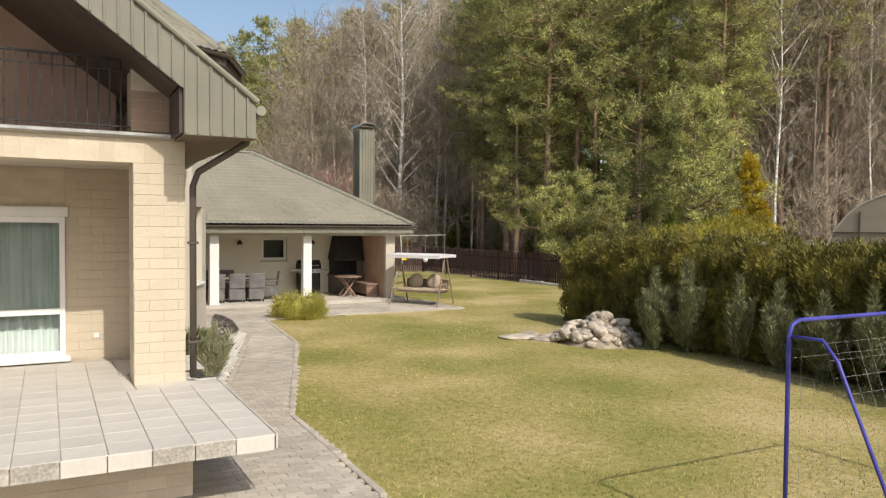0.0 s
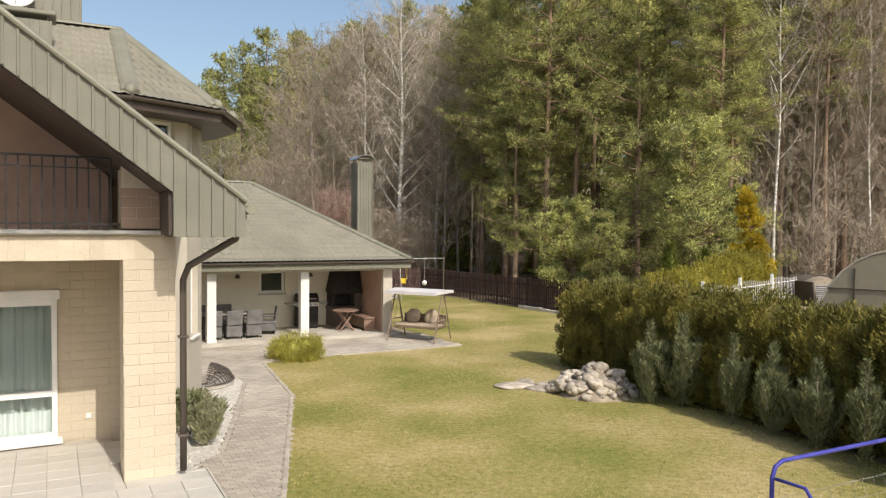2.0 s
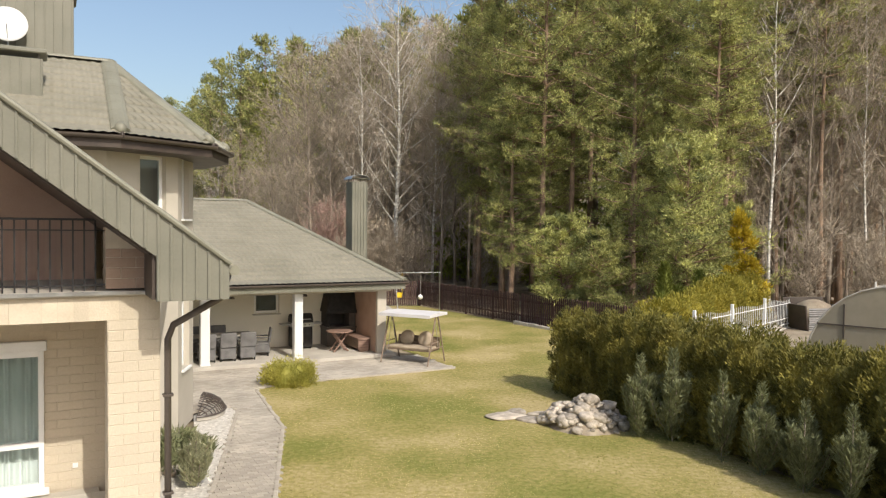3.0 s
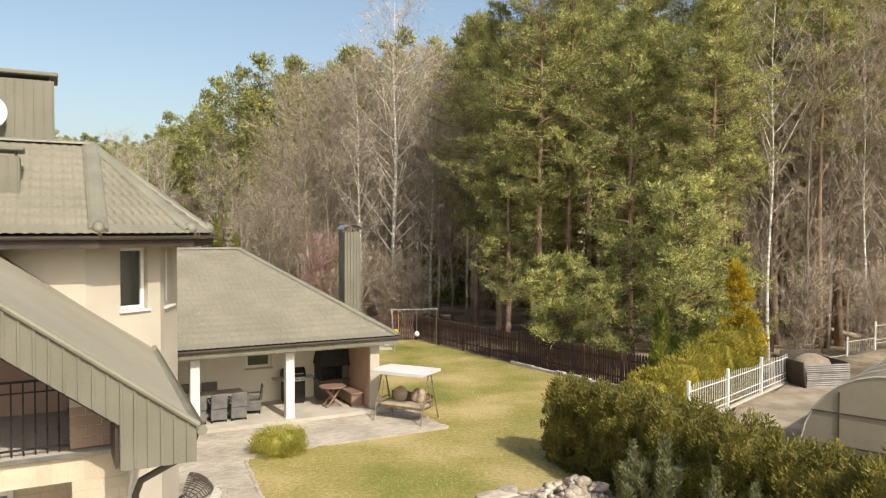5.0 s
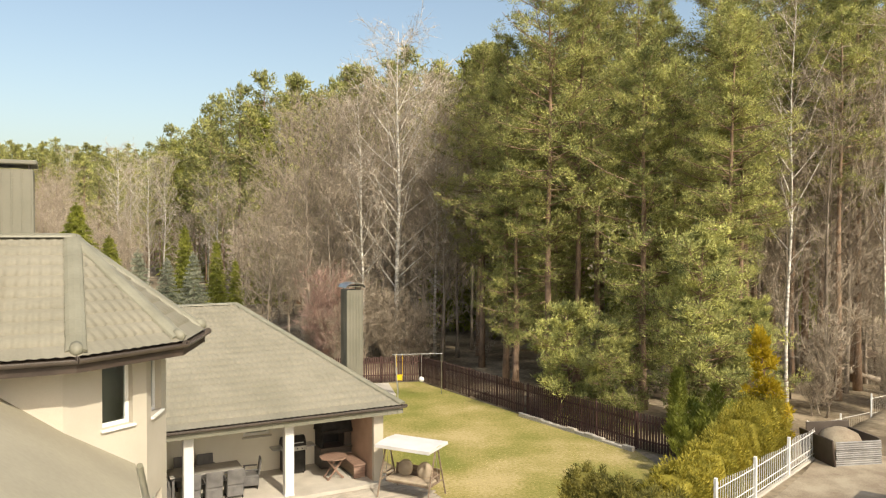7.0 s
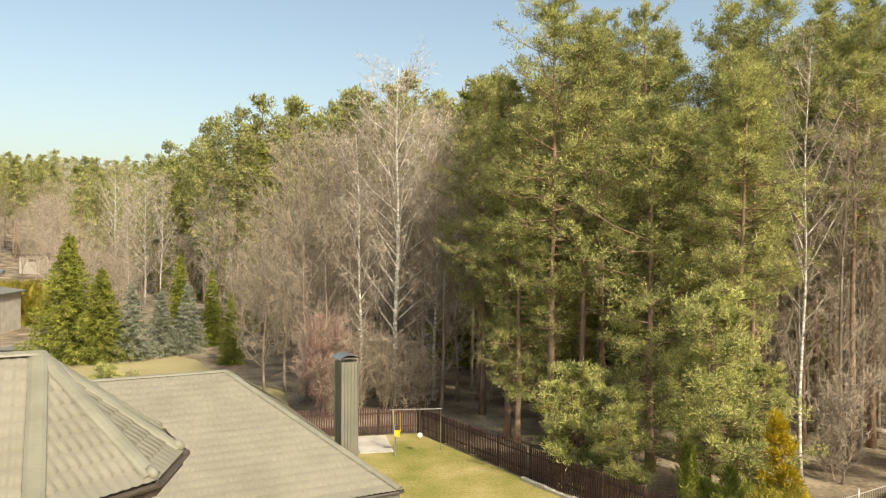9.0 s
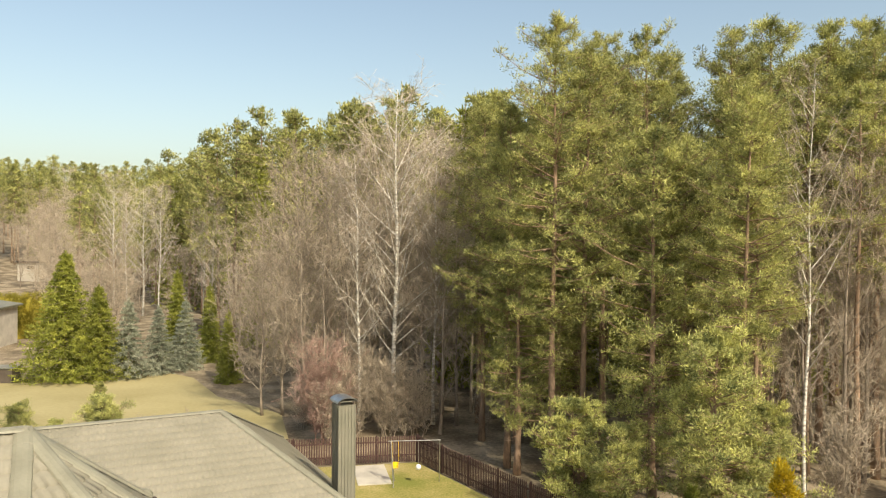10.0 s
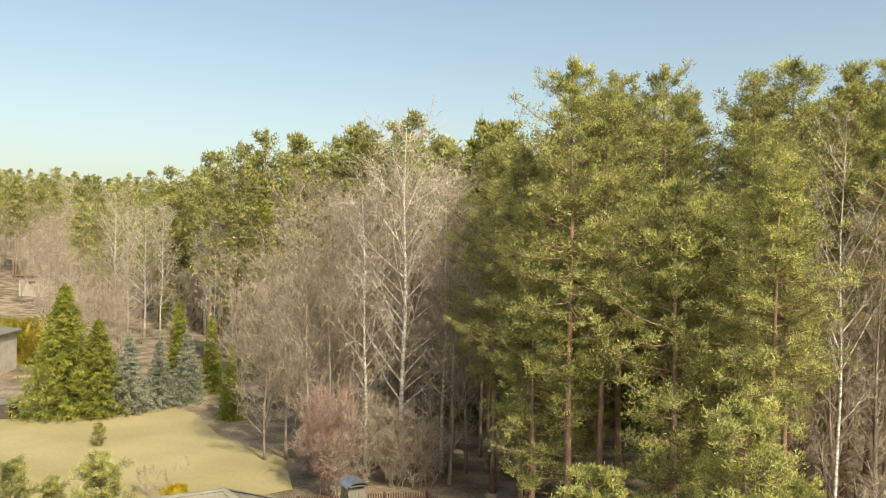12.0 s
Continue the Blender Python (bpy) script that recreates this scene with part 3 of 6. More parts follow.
board = Geo().box(0, 0.064, VF + 0.062, 5.6, TIPZ - 0.40, TIPZ - 0.385, b=0.003).mesh("board", M_SOFFIT)
for i in range(12):
    part("board", board, M_SOFFIT, soffit).location = (0.45 + i * 0.066, 0, 0)
part("eave_board", Geo().box(TIPU - 0.03, TIPU, VF + 0.06, 5.6, TIPZ - 0.39, TIPZ - 0.08), M_CLAD, house)
part("inner_board", Geo().box(0.40, 0.435, VF + 0.062, 0.02, TIPZ - 0.38, zroof(0.42) - 0.5), M_DARKTRIM, house)
gutter([(TIPU + 0.07, VF + 0.05, TIPZ - 0.07), (1.63, 6.6, zroof(1.56) + 0.03)], house, 0.06, M_CAP)
g = Geo().tube([(TIPU + 0.06, VF + 0.35, TIPZ - 0.14), (TIPU - 0.02, VF + 0.40, TIPZ - 0.42), (0.95, -0.22, 3.43), (0.72, -0.06, 3.27), (0.66, -0.03, 3.10), (0.66, -0.03, 0.78)], 0.042, 10)
pipe = part("downpipe", g, M_GUTTER, house, "dark brown steel downpipe", smooth=True)
for z in (1.2, 2.4):
    part("bracket", Geo().box(0.60, 0.72, -0.085, 0.02, z, z + 0.03, b=0.004), M_GUTTER, pipe)
# balcony railing
rail = part("railing", Geo().box(-6.0, -0.03, 0.02, 0.055, 4.52, 4.545, b=0.004).box(-6.0, -0.03, 0.025, 0.05, 4.40, 4.415).box(-6.0, -0.03, 0.025, 0.05, 3.76, 3.78), M_IRON, house, "black wrought-iron balcony railing")
bal = Geo().box(-0.009, 0.009, 0.029, 0.047, 3.70, 4.52).lathe([(0.008, 3.93), (0.012, 3.97), (0.008, 4.01)], 8, pose(0, 0.038, 0)).mesh("baluster", M_IRON)
for i in range(50):
    part("baluster", bal, M_IRON, rail).location = (-0.13 - i * 0.117, 0, 0)
# terrace door
door = part("terrace_door", Geo().box(-0.75, -0.68, 2.1, 2.22, 0.73, 2.72, b=0.006).box(-1.62, -1.55, 2.1, 2.22, 0.73, 2.72, b=0.006).box(-1.55, -0.75, 2.102, 2.218, 2.64, 2.72)
            .box(-1.55, -0.75, 2.102, 2.218, 0.73, 0.86).box(-1.55, -0.75, 2.104, 2.216, 1.38, 1.46).box(-2.5, -1.63, 2.1, 2.22, 2.62, 2.72).box(-2.5, -1.63, 2.1, 2.22, 0.73, 0.86), M_WHITE, house, "white glazed terrace door with roller shutter box")
part("shutter_box", Geo().box(-2.55, -0.64, 2.06, 2.24, 2.722, 2.86, b=0.01), M_WHITE, door)
for a, b in ((-1.55, -0.75), (-2.5, -1.63)):
    for z0, z1 in ((0.86, 1.38), (1.46, 2.64)):
        q = part("pane", Geo().box(a, b, 2.15, 2.16, z0, z1), M_GLASS, door)
        q.visible_shadow = False
part("door_step", Geo().box(-2.5, -0.62, 1.98, 2.15, 0.735, 0.80, b=0.01), M_WHITE, door)


def drape(u0, u1, v, z0, z1, mat, name, folds):
    g = Geo()
    n = folds * 8
    g.v = [(u0 + (u1 - u0) * i / n, v + 0.035 * math.sin(2 * math.pi * folds * i / n + math.sin(i * 0.37)), z) for z in (z0, z1) for i in range(n + 1)]
    g.f = [(i, i + 1, n + 2 + i, n + 1 + i) for i in range(n)]
    part(name, g, mat, door, smooth=True)


drape(-2.5, -0.70, 2.34, 0.8, 2.7, M_CURTAIN, "curtain", 14)
drape(-2.5, -0.70, 2.27, 0.80, 1.16, M_SHEER, "sheer_curtain", 17)
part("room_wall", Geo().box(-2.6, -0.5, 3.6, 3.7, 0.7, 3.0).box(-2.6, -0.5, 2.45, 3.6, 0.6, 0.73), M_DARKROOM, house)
part("socket", Geo().box(-0.33, -0.26, 2.125, 2.142, 1.02, 1.09, b=0.004), M_WHITE, house)

# octagonal bay with its hipped roof
H1, H2, H3 = (0.56, 5.26), (2.37, 6.28), (3.04, 7.90)
H4, H5, H0 = (2.85, 9.75), (1.75, 11.6), (-8.0, 5.26)
TOPC, EZ, TZ = (0.58, 8.66), 6.12, 8.06


def inset(poly, d):
    out = []
    n = len(poly)
    for i in range(n):
        a, b, c = (Vector(poly[(i + k) % n]) for k in (-1, 0, 1))
        n1, n2 = Vector((-(b - a).y, (b - a).x)).normalized(), Vector((-(c - b).y, (c - b).x)).normalized()
        m = (n1 + n2).normalized()
        out.append(tuple(b + m * (d / max(0.3, m.dot(n1)))))
    return out


eaves = [H0, H1, H2, H3, H4, H5, (-8.0, 11.6)]
body = inset(eaves, 0.75)
for i in range(6):
    a, b = Vector((*body[i], 0)), Vector((*body[i + 1], 0))
    d = (b - a).normalized()
    o = Vector((d.y, -d.x, 0))
    q = [a, b, b - o * 0.3, a - o * 0.3]
    zlow = 3.0 if i == 0 else 0.05
    holes = []
    L = (b - a).length
    if i == 1:
        holes = [(0.72, 1.33, 4.62, 5.86)]
    if i == 2:
        holes = [(0.3, 0.95, 4.60, 5.95), (0.3, 0.95, 1.35, 3.0)]
    g = Geo()
    m = Matrix((d, -o, Vector((0, 0, 1)))).transposed().to_4x4()
    m.translation = a
    xs = sorted({0, L, *[h[0] for h in holes], *[h[1] for h in holes]})
    zs = sorted({zlow, 6.0, *[h[2] for h in holes], *[h[3] for h in holes]})
    for xa, xb in zip(xs, xs[1:]):
        for za, zb in zip(zs, zs[1:]):
            if not any(h[0] < (xa + xb) / 2 < h[1] and h[2] < (za + zb) / 2 < h[3] for h in holes):
                g.box(xa, xb, 0, 0.3, za, zb, m)
    me = g.mesh("wall", M_PLASTER)
    bm = bmesh.new()
    bm.from_mesh(me)
    bmesh.ops.remove_doubles(bm, verts=bm.verts[:], dist=0.001)
    bm.to_mesh(me)
    bm.free()
    bay = part("wall", me, M_PLASTER, house, "smooth cream plastered bay wall")
    for h in holes:
        window(bay, m @ pose(h[0], 0.12, h[2]), h[1] - h[0], h[3] - h[2] - 0.004)
        part("window_sill", Geo().box(h[0] - 0.04, h[1] + 0.04, -0.06, 0.12, h[2] - 0.05, h[2] - 0.002, m, 0.006), M_WHITE, bay)
rt = (-8.0, TOPC[1], TZ)
T = (*TOPC, TZ)
e3 = [(*p, EZ) for p in eaves]
roof_face("roof", [e3[0], e3[1], T, rt], house)
for i in range(1, 5):
    roof_face("roof", [e3[i], e3[i + 1], T], house)
roof_face("roof", [e3[5], e3[6], rt, T], house)
for i in range(1, 6):
    ridge_cap(Vector(e3[i]).lerp(Vector(T), 0.03) + Vector((0, 0, 0.03)), Vector(T) + Vector((0, 0, 0.03)), house, 0.17, True)
ridge_cap(Vector(T) + Vector((0, 0, 0.02)), Vector(rt) + Vector((0, 0, 0.02)), house, 0.15)
eo = inset(eaves, -0.06)
gutter([(*p, EZ - 0.03) for p in eo[:6]], house, 0.07)
g = Geo()
ei = inset(eaves, 0.76)
for i in range(5):
    a, b, c, d = eaves[i], eaves[i + 1], ei[i + 1], ei[i]
    g.add([(*a, EZ - 0.25), (*b, EZ - 0.25), (*c, EZ - 0.25), (*d, EZ - 0.25), (*a, EZ - 0.07), (*b, EZ - 0.07), (*c, EZ - 0.12), (*d, EZ - 0.12)], [(3, 2, 1, 0), (4, 5, 6, 7), (0, 1, 5, 4), (2, 3, 7, 6)])
part("eave_soffit", g, M_DARKTRIM, house)


def clad_stack(parent, name, u0, u1, v0, v1, z0, z1, cap=0.09, legs=0.09, mat=M_CLAD, step=0.17, over=0.1):
    """A chimney clad in ribbed sheet metal, with a lid on short legs."""
    st = part(name, Geo().box(u0, u1, v0, v1, z0, z1), mat, parent)
    n = max(2, int((u1 - u0) / step))
    for i in range(n + 1):
        u = u0 + (u1 - u0) * i / n
        part("rib", Geo().box(u - 0.016, u + 0.016, v0 - 0.024, v0, z0, z1, b=0.005), mat, st)
    n = max(2, int((v1 - v0) / step))
    for i in range(n + 1):
        v = v0 + (v1 - v0) * i / n
        for uu, s in ((u0, -1), (u1, 1)):
            part("rib", Geo().box(min(uu, uu + s * 0.024), max(uu, uu + s * 0.024), v - 0.016, v + 0.016, z0, z1, b=0.005), mat, st)
    for u in (u0 + 0.05, u1 - 0.05):
        for v in (v0 + 0.05, v1 - 0.05):
            part("leg", Geo().box(u - 0.015, u + 0.015, v - 0.015, v + 0.015, z1, z1 + legs), M_GUTTER, st)
    part("lid", Geo().box(u0 - over, u1 + over, v0 - over, v1 + over, z1 + legs, z1 + legs + cap, b=0.02), mat, st)
    return st


clad_stack(house, "chimney", -1.75, -0.13, 8.9, 9.9, 7.6, 9.42)
clad_stack(house, "vent_stack", -1.75, -0.72, 6.55, 7.15, 6.5, 7.58, step=0.16)
dish = thing("satellite_dish", hp(-1.36, 8.72, 8.62), "white satellite dish on the roof beside the chimney", "satellite dish")
part("reflector", Geo().lathe([(0.02, 0.0), (0.15, 0.012), (0.28, 0.045), (0.38, 0.09), (0.385, 0.10), (0.28, 0.055), (0.15, 0.022), (0.02, 0.01)], 24, pose(0, 0, 0, 78, 0, 0)), M_WHITE, dish, smooth=True)
part("mast", Geo().tube([(0, 0.05, 0), (0, 0.12, -0.2), (0, 0.12, -0.45)], 0.02, 8), M_STEEL, dish)
part("feed_arm", Geo().tube([(0, -0.02, -0.35), (0, -0.42, -0.05)], 0.012, 6), M_STEEL, dish)

# terrace of the house
terrace = thing("terrace", HOUSE, "raised terrace with cream stone tiles", "terrace", kind="structure")
part("terrace_slab", Geo().box(-8.0, 0.93, -2.68, 0.0, 0.60, 0.715).box(-8.0, 0.0, 0.0, 2.1, 0.60, 0.715).box(0.57, 0.93, 0.0, 0.10, 0.60, 0.715), M_CONCRETE, terrace)
base = part("terrace_base", Geo().box(-8.0, 0.32, -2.0, 0.0, 0.0, 0.60), M_MORTAR, terrace)
brick_run(base, (-8.0, -2.0, 0), (1, 0, 0), (0, -1, 0), 8.32, 0.02, 0.6)
brick_run(base, (0.32, -2.0, 0), (0, 1, 0), (1, 0, 0), 2.0, 0.02, 0.6)
tile_me, TS = Geo().box(0.003, 0.347, 0.003, 0.347, 0, 0.018, b=0.003).mesh("tile", M_STONETILE), 0.35
for i in range(20):
    for j in range(14):
        u, v = 0.94 - (i + 1) * TS, -2.72 + j * TS
        if v > 1.8 or (v > -0.34 and u > -0.36 and v < 0.6):
            continue
        part("tile", tile_me, M_STONETILE, terrace).matrix_local = pose(u, v, 0.715 + random.uniform(-0.001, 0.001))
part("tile", Geo().box(0.003, 0.94, -0.265, -0.003, 0.714, 0.7315, b=0.003), M_STONETILE, terrace)
part("tile", Geo().box(0.575, 0.94, 0.016, 0.10, 0.714, 0.7315, b=0.003), M_STONETILE, terrace)
part("tile", Geo().box(-0.357, -0.015, -0.265, 0.62, 0.714, 0.7315, b=0.003), M_STONETILE, terrace)
edge_me = Geo().box(0.004, 0.346, -0.02, 0.0, 0, 0.145, b=0.004).mesh("edge_tile", M_STONETILE)
edge_old = Geo().box(0.004, 0.346, -0.02, 0.0, 0, 0.145, b=0.004).mesh("edge_tile", M_WEATHER)
for i in range(22):
    part("edge_tile", edge_old if i % 5 in (1, 2) or i > 4 else edge_me, M_WEATHER, terrace).matrix_local = pose(0.93 - (i + 1) * TS, -2.70, 0.585)
for i in range(8):
    part("edge_tile", edge_me, M_WEATHER, terrace).matrix_local = pose(0.95, -2.68 + i * TS, 0.585, 0, 0, 90)

# ---- the covered terrace and garage ----
FL = 0.14
pav = thing("garage", HOUSE, "cream garage wing with covered terrace and olive hipped roof", "garage")
E0, E1, EV = (2.2, 13.40), (10.12, 13.40), 26.15
GZ = 2.62
APEX = (6.3, 20.2, 5.42)
part("terrace_floor", Geo().box(2.6, 9.9, 13.6, 16.5, 0.02, FL, b=0.01), M_CONCRETE, pav, "pale concrete floor of the covered terrace")
g = Geo()
HOLE = (5.72, 6.62, 1.35, 2.15)
for a, b, z0, z1 in ((-2.0, HOLE[0], 0, 2.5), (HOLE[1], 9.6, 0, 2.5), (HOLE[0], HOLE[1], 0, HOLE[2]), (HOLE[0], HOLE[1], HOLE[3], 2.5)):
    g.box(a, b, 16.5, 16.8, z0, z1)
bw = part("wall", g, M_PLASTER_W, pav, "off-white plastered back wall")
part("wall", Geo().box(9.27, 9.60, 13.80, 16.5, 0.02, 2.4), M_PLASTER, pav, "cream end wall of the covered terrace")
# Added sheet: its brown stands for the shade on the end wall's inner side.
part("wall", Geo().box(9.262, 9.27, 13.95, 16.5, FL, 2.4), M_BROWNPANEL, pav, "thin brown panel giving the end wall's inner face its shade")
part("wall", Geo().box(9.30, 9.60, 16.8, 25.7, 0.0, 2.5).box(-2.0, 9.3, 25.4, 25.7, 0, 2.5).box(1.9, 2.2, 11.0, 16.5, 0.0, 2.5), M_PLASTER, pav)
window(bw, pose(HOLE[0], 16.6, HOLE[2]), HOLE[1] - HOLE[0], HOLE[3] - HOLE[2] - 0.004, 0.09)
part("window_sill", Geo().box(HOLE[0] - 0.05, HOLE[1] + 0.05, 16.44, 16.6, HOLE[2] - 0.05, HOLE[2] - 0.003, b=0.006), M_CONCRETE, bw)
for u in (3.58, 6.51):
    col = part("column", Geo().box(u - 0.14, u + 0.14, 13.77, 14.05, FL, 2.26, b=0.012), M_COLUMN, pav, "white square column")
    part("plinth", Geo().box(u - 0.155, u + 0.155, 13.755, 14.065, FL, FL + 0.05, b=0.008), M_COLUMN, col)
part("beam", Geo().box(2.2, 9.75, 13.72, 14.08, 2.262, 2.50, b=0.008), M_PLASTER, pav)
part("terrace_ceiling", Geo().box(2.2, 9.3, 14.08, 16.5, 2.40, 2.5), M_PLASTER_W, pav)
fb = part("fascia_board", Geo().box(2.0, E1[0], 13.40, 13.43, GZ - 0.27, GZ - 0.10).box(E1[0] - 0.03, E1[0], 13.43, EV, GZ - 0.27, GZ - 0.10).box(2.0, E1[0] - 0.03, 13.43, 13.75, GZ - 0.27, GZ - 0.25), M_CLAD, pav)
n = 46
for i in range(n):
    part("seam", Geo().box(2.05 + i * 0.175, 2.075 + i * 0.175, 13.385, 13.40, GZ - 0.265, GZ - 0.105), M_CLAD, fb)
gutter([(E1[0] + 0.06, 13.33, GZ - 0.02), (1.8, 13.33, GZ - 0.03)], pav, 0.065)
gutter([(E1[0] + 0.06, EV, GZ - 0.03), (E1[0] + 0.06, 13.33, GZ - 0.02)], pav, 0.065)
A = APEX
L0 = (-6.0, APEX[1], APEX[2])
roof_face("roof", [(-6.0, 13.36, GZ), (E1[0] + 0.04, 13.36, GZ), A, L0], pav)
roof_face("roof", [(E1[0] + 0.04, 13.36, GZ), (E1[0] + 0.04, EV, GZ), A], pav)
roof_face("roof", [(E1[0] + 0.04, EV, GZ), (-6.0, EV, GZ), L0, A], pav)
up = Vector((0, 0, 0.03))
ridge_cap(Vector((E1[0], 13.40, GZ + 0.02)) + up, Vector(A) + up, pav, 0.13)
ridge_cap(Vector((E1[0], EV, GZ + 0.02)) + up, Vector(A) + up, pav, 0.13)
ridge_cap(Vector(A) + up, Vector(L0) + up, pav, 0.13)
st = clad_stack(pav, "chimney", 9.28, 9.84, 16.25, 16.85, 2.6, 6.12, step=0.11, cap=0.02, legs=0.12, over=0.02)
g = Geo()
ring = [(math.cos(t), math.sin(t)) for t in [math.pi * i / 10 for i in range(11)]]
vs = [(9.56 + x * 0.36, v, 6.22 + z * 0.16 - k) for k in (0, 0.015) for v in (16.15, 16.95) for x, z in ring]
fs = []
for i in range(10):
    fs += [(i, 11 + i, 12 + i, i + 1), (22 + i, 23 + i, 34 + i, 33 + i)]
fs += [(i, i + 1, 23 + i, 22 + i) for i in range(10)] + [(11 + i, 33 + i, 34 + i, 12 + i) for i in range(10)]
part("cowl", g.add(vs, fs), M_STEEL, st, "curved galvanised chimney cowl")


# ---- plants ----
class Soup:
    """Triangles and quads of foliage and sticks, gathered as arrays."""

    def __init__(self, seed):
        self.r = np.random.default_rng(seed)
        self.vs, self.fs, self.n = [], [], 0

    def raw(self, v, f):
        self.vs.append(np.asarray(v, float).reshape(-1, 3))
        self.fs.append(np.asarray(f, int) + self.n)
        self.n += len(self.vs[-1])

    def leaves(self, base, d, length, width):
        """One tapering blade for each base point, pointing along d."""
        n = len(base)
        d = d / (np.linalg.norm(d, axis=1, keepdims=True) + 1e-9)
        s = np.cross(d, self.r.normal(size=(n, 3)))
        s /= np.linalg.norm(s, axis=1, keepdims=True) + 1e-9
        length, width = np.broadcast_to(length, n)[:, None], np.broadcast_to(width, n)[:, None]
        v = np.stack([base - s * width * 0.5, base + s * width * 0.5, base + d * length], 1)
        self.raw(v, np.arange(3 * n).reshape(-1, 3))

    def clumps(self, c, rad, per, length, width, lift=0.35, flat=0.7):
        """Puffs of blades that point away from the middle of each clump."""
        n = len(c)
        d = self.r.normal(size=(n, per, 3))
        d /= np.linalg.norm(d, axis=2, keepdims=True)
        k = self.r.uniform(0.1, 0.95, (n, per, 1)) * np.broadcast_to(rad, n)[:, None, None]
        p = c[:, None, :] + d * k * np.array((1, 1, flat))
        w = d * np.array((1, 1, 0.8)) + np.array((0, 0, lift)) + self.r.normal(0, 0.35, (n, per, 3))
        m = n * per
        self.leaves(p.reshape(-1, 3), w.reshape(-1, 3), length * self.r.uniform(0.6, 1.25, m), width * self.r.uniform(0.7, 1.3, m))

    def sticks(self, a, b, ra, rb):
        """Three-sided tapering sticks from points a to points b."""
        n = len(a)
        d = b - a
        d = d / (np.linalg.norm(d, axis=1, keepdims=True) + 1e-9)
        s = np.cross(d, self.r.normal(size=(n, 3)))
        s /= np.linalg.norm(s, axis=1, keepdims=True) + 1e-9
        o = np.cross(d, s)
        ra, rb = np.broadcast_to(ra, n)[:, None], np.broadcast_to(rb, n)[:, None]
        ring = [(s * math.cos(t) + o * math.sin(t)) for t in (0, 2.094, 4.189)]
        v = np.stack([a + q * ra for q in ring] + [b + q * rb for q in ring], 1)
        k = np.arange(n)[:, None, None] * 6
        f = np.array([(0, 1, 4), (0, 4, 3), (1, 2, 5), (1, 5, 4), (2, 0, 3), (2, 3, 5)])[None]
        self.raw(v, (k + f).reshape(-1, 3))

    def mesh(self, name, mat):
        v, f = np.concatenate(self.vs), np.concatenate(self.fs)
        me = bpy.data.meshes.new(name)
        me.vertices.add(len(v))
        me.vertices.foreach_set("co", v.astype(np.float32).ravel())
        me.loops.add(f.size)
        me.loops.foreach_set("vertex_index", f.astype(np.int32).ravel())
        me.polygons.add(len(f))
        me.polygons.foreach_set("loop_start", np.arange(0, f.size, 3, dtype=np.int32))
        me.materials.append(mat)
        me.update()
        me.validate()
        return me


def stem(seed, h, r, lean=0.3, seg=8, top=0.15):
    rr = random.Random(seed)
    n = 9
    px, py = rr.uniform(-lean, lean), rr.uniform(-lean, lean)
    ph = rr.uniform(0, 6)
    pts = [(px * (i / n) ** 1.5 + 0.12 * lean * math.sin(ph + i), py * (i / n) ** 1.5 + 0.12 * lean * math.cos(ph + i * 1.3), h * i / n - (0.15 if i == 0 else 0)) for i in range(n + 1)]
    rad = [r * (1.35 if i == 0 else 1.0) * (1 - (1 - top) * i / n) for i in range(n + 1)]
    return pts, rad


def on_stem(pts, t):
    t = np.clip(t, 0, 0.999) * (len(pts) - 1)
    i = t.astype(int)
    p = np.array(pts)
    return p[i] + (p[i + 1] - p[i]) * (t - i)[:, None]


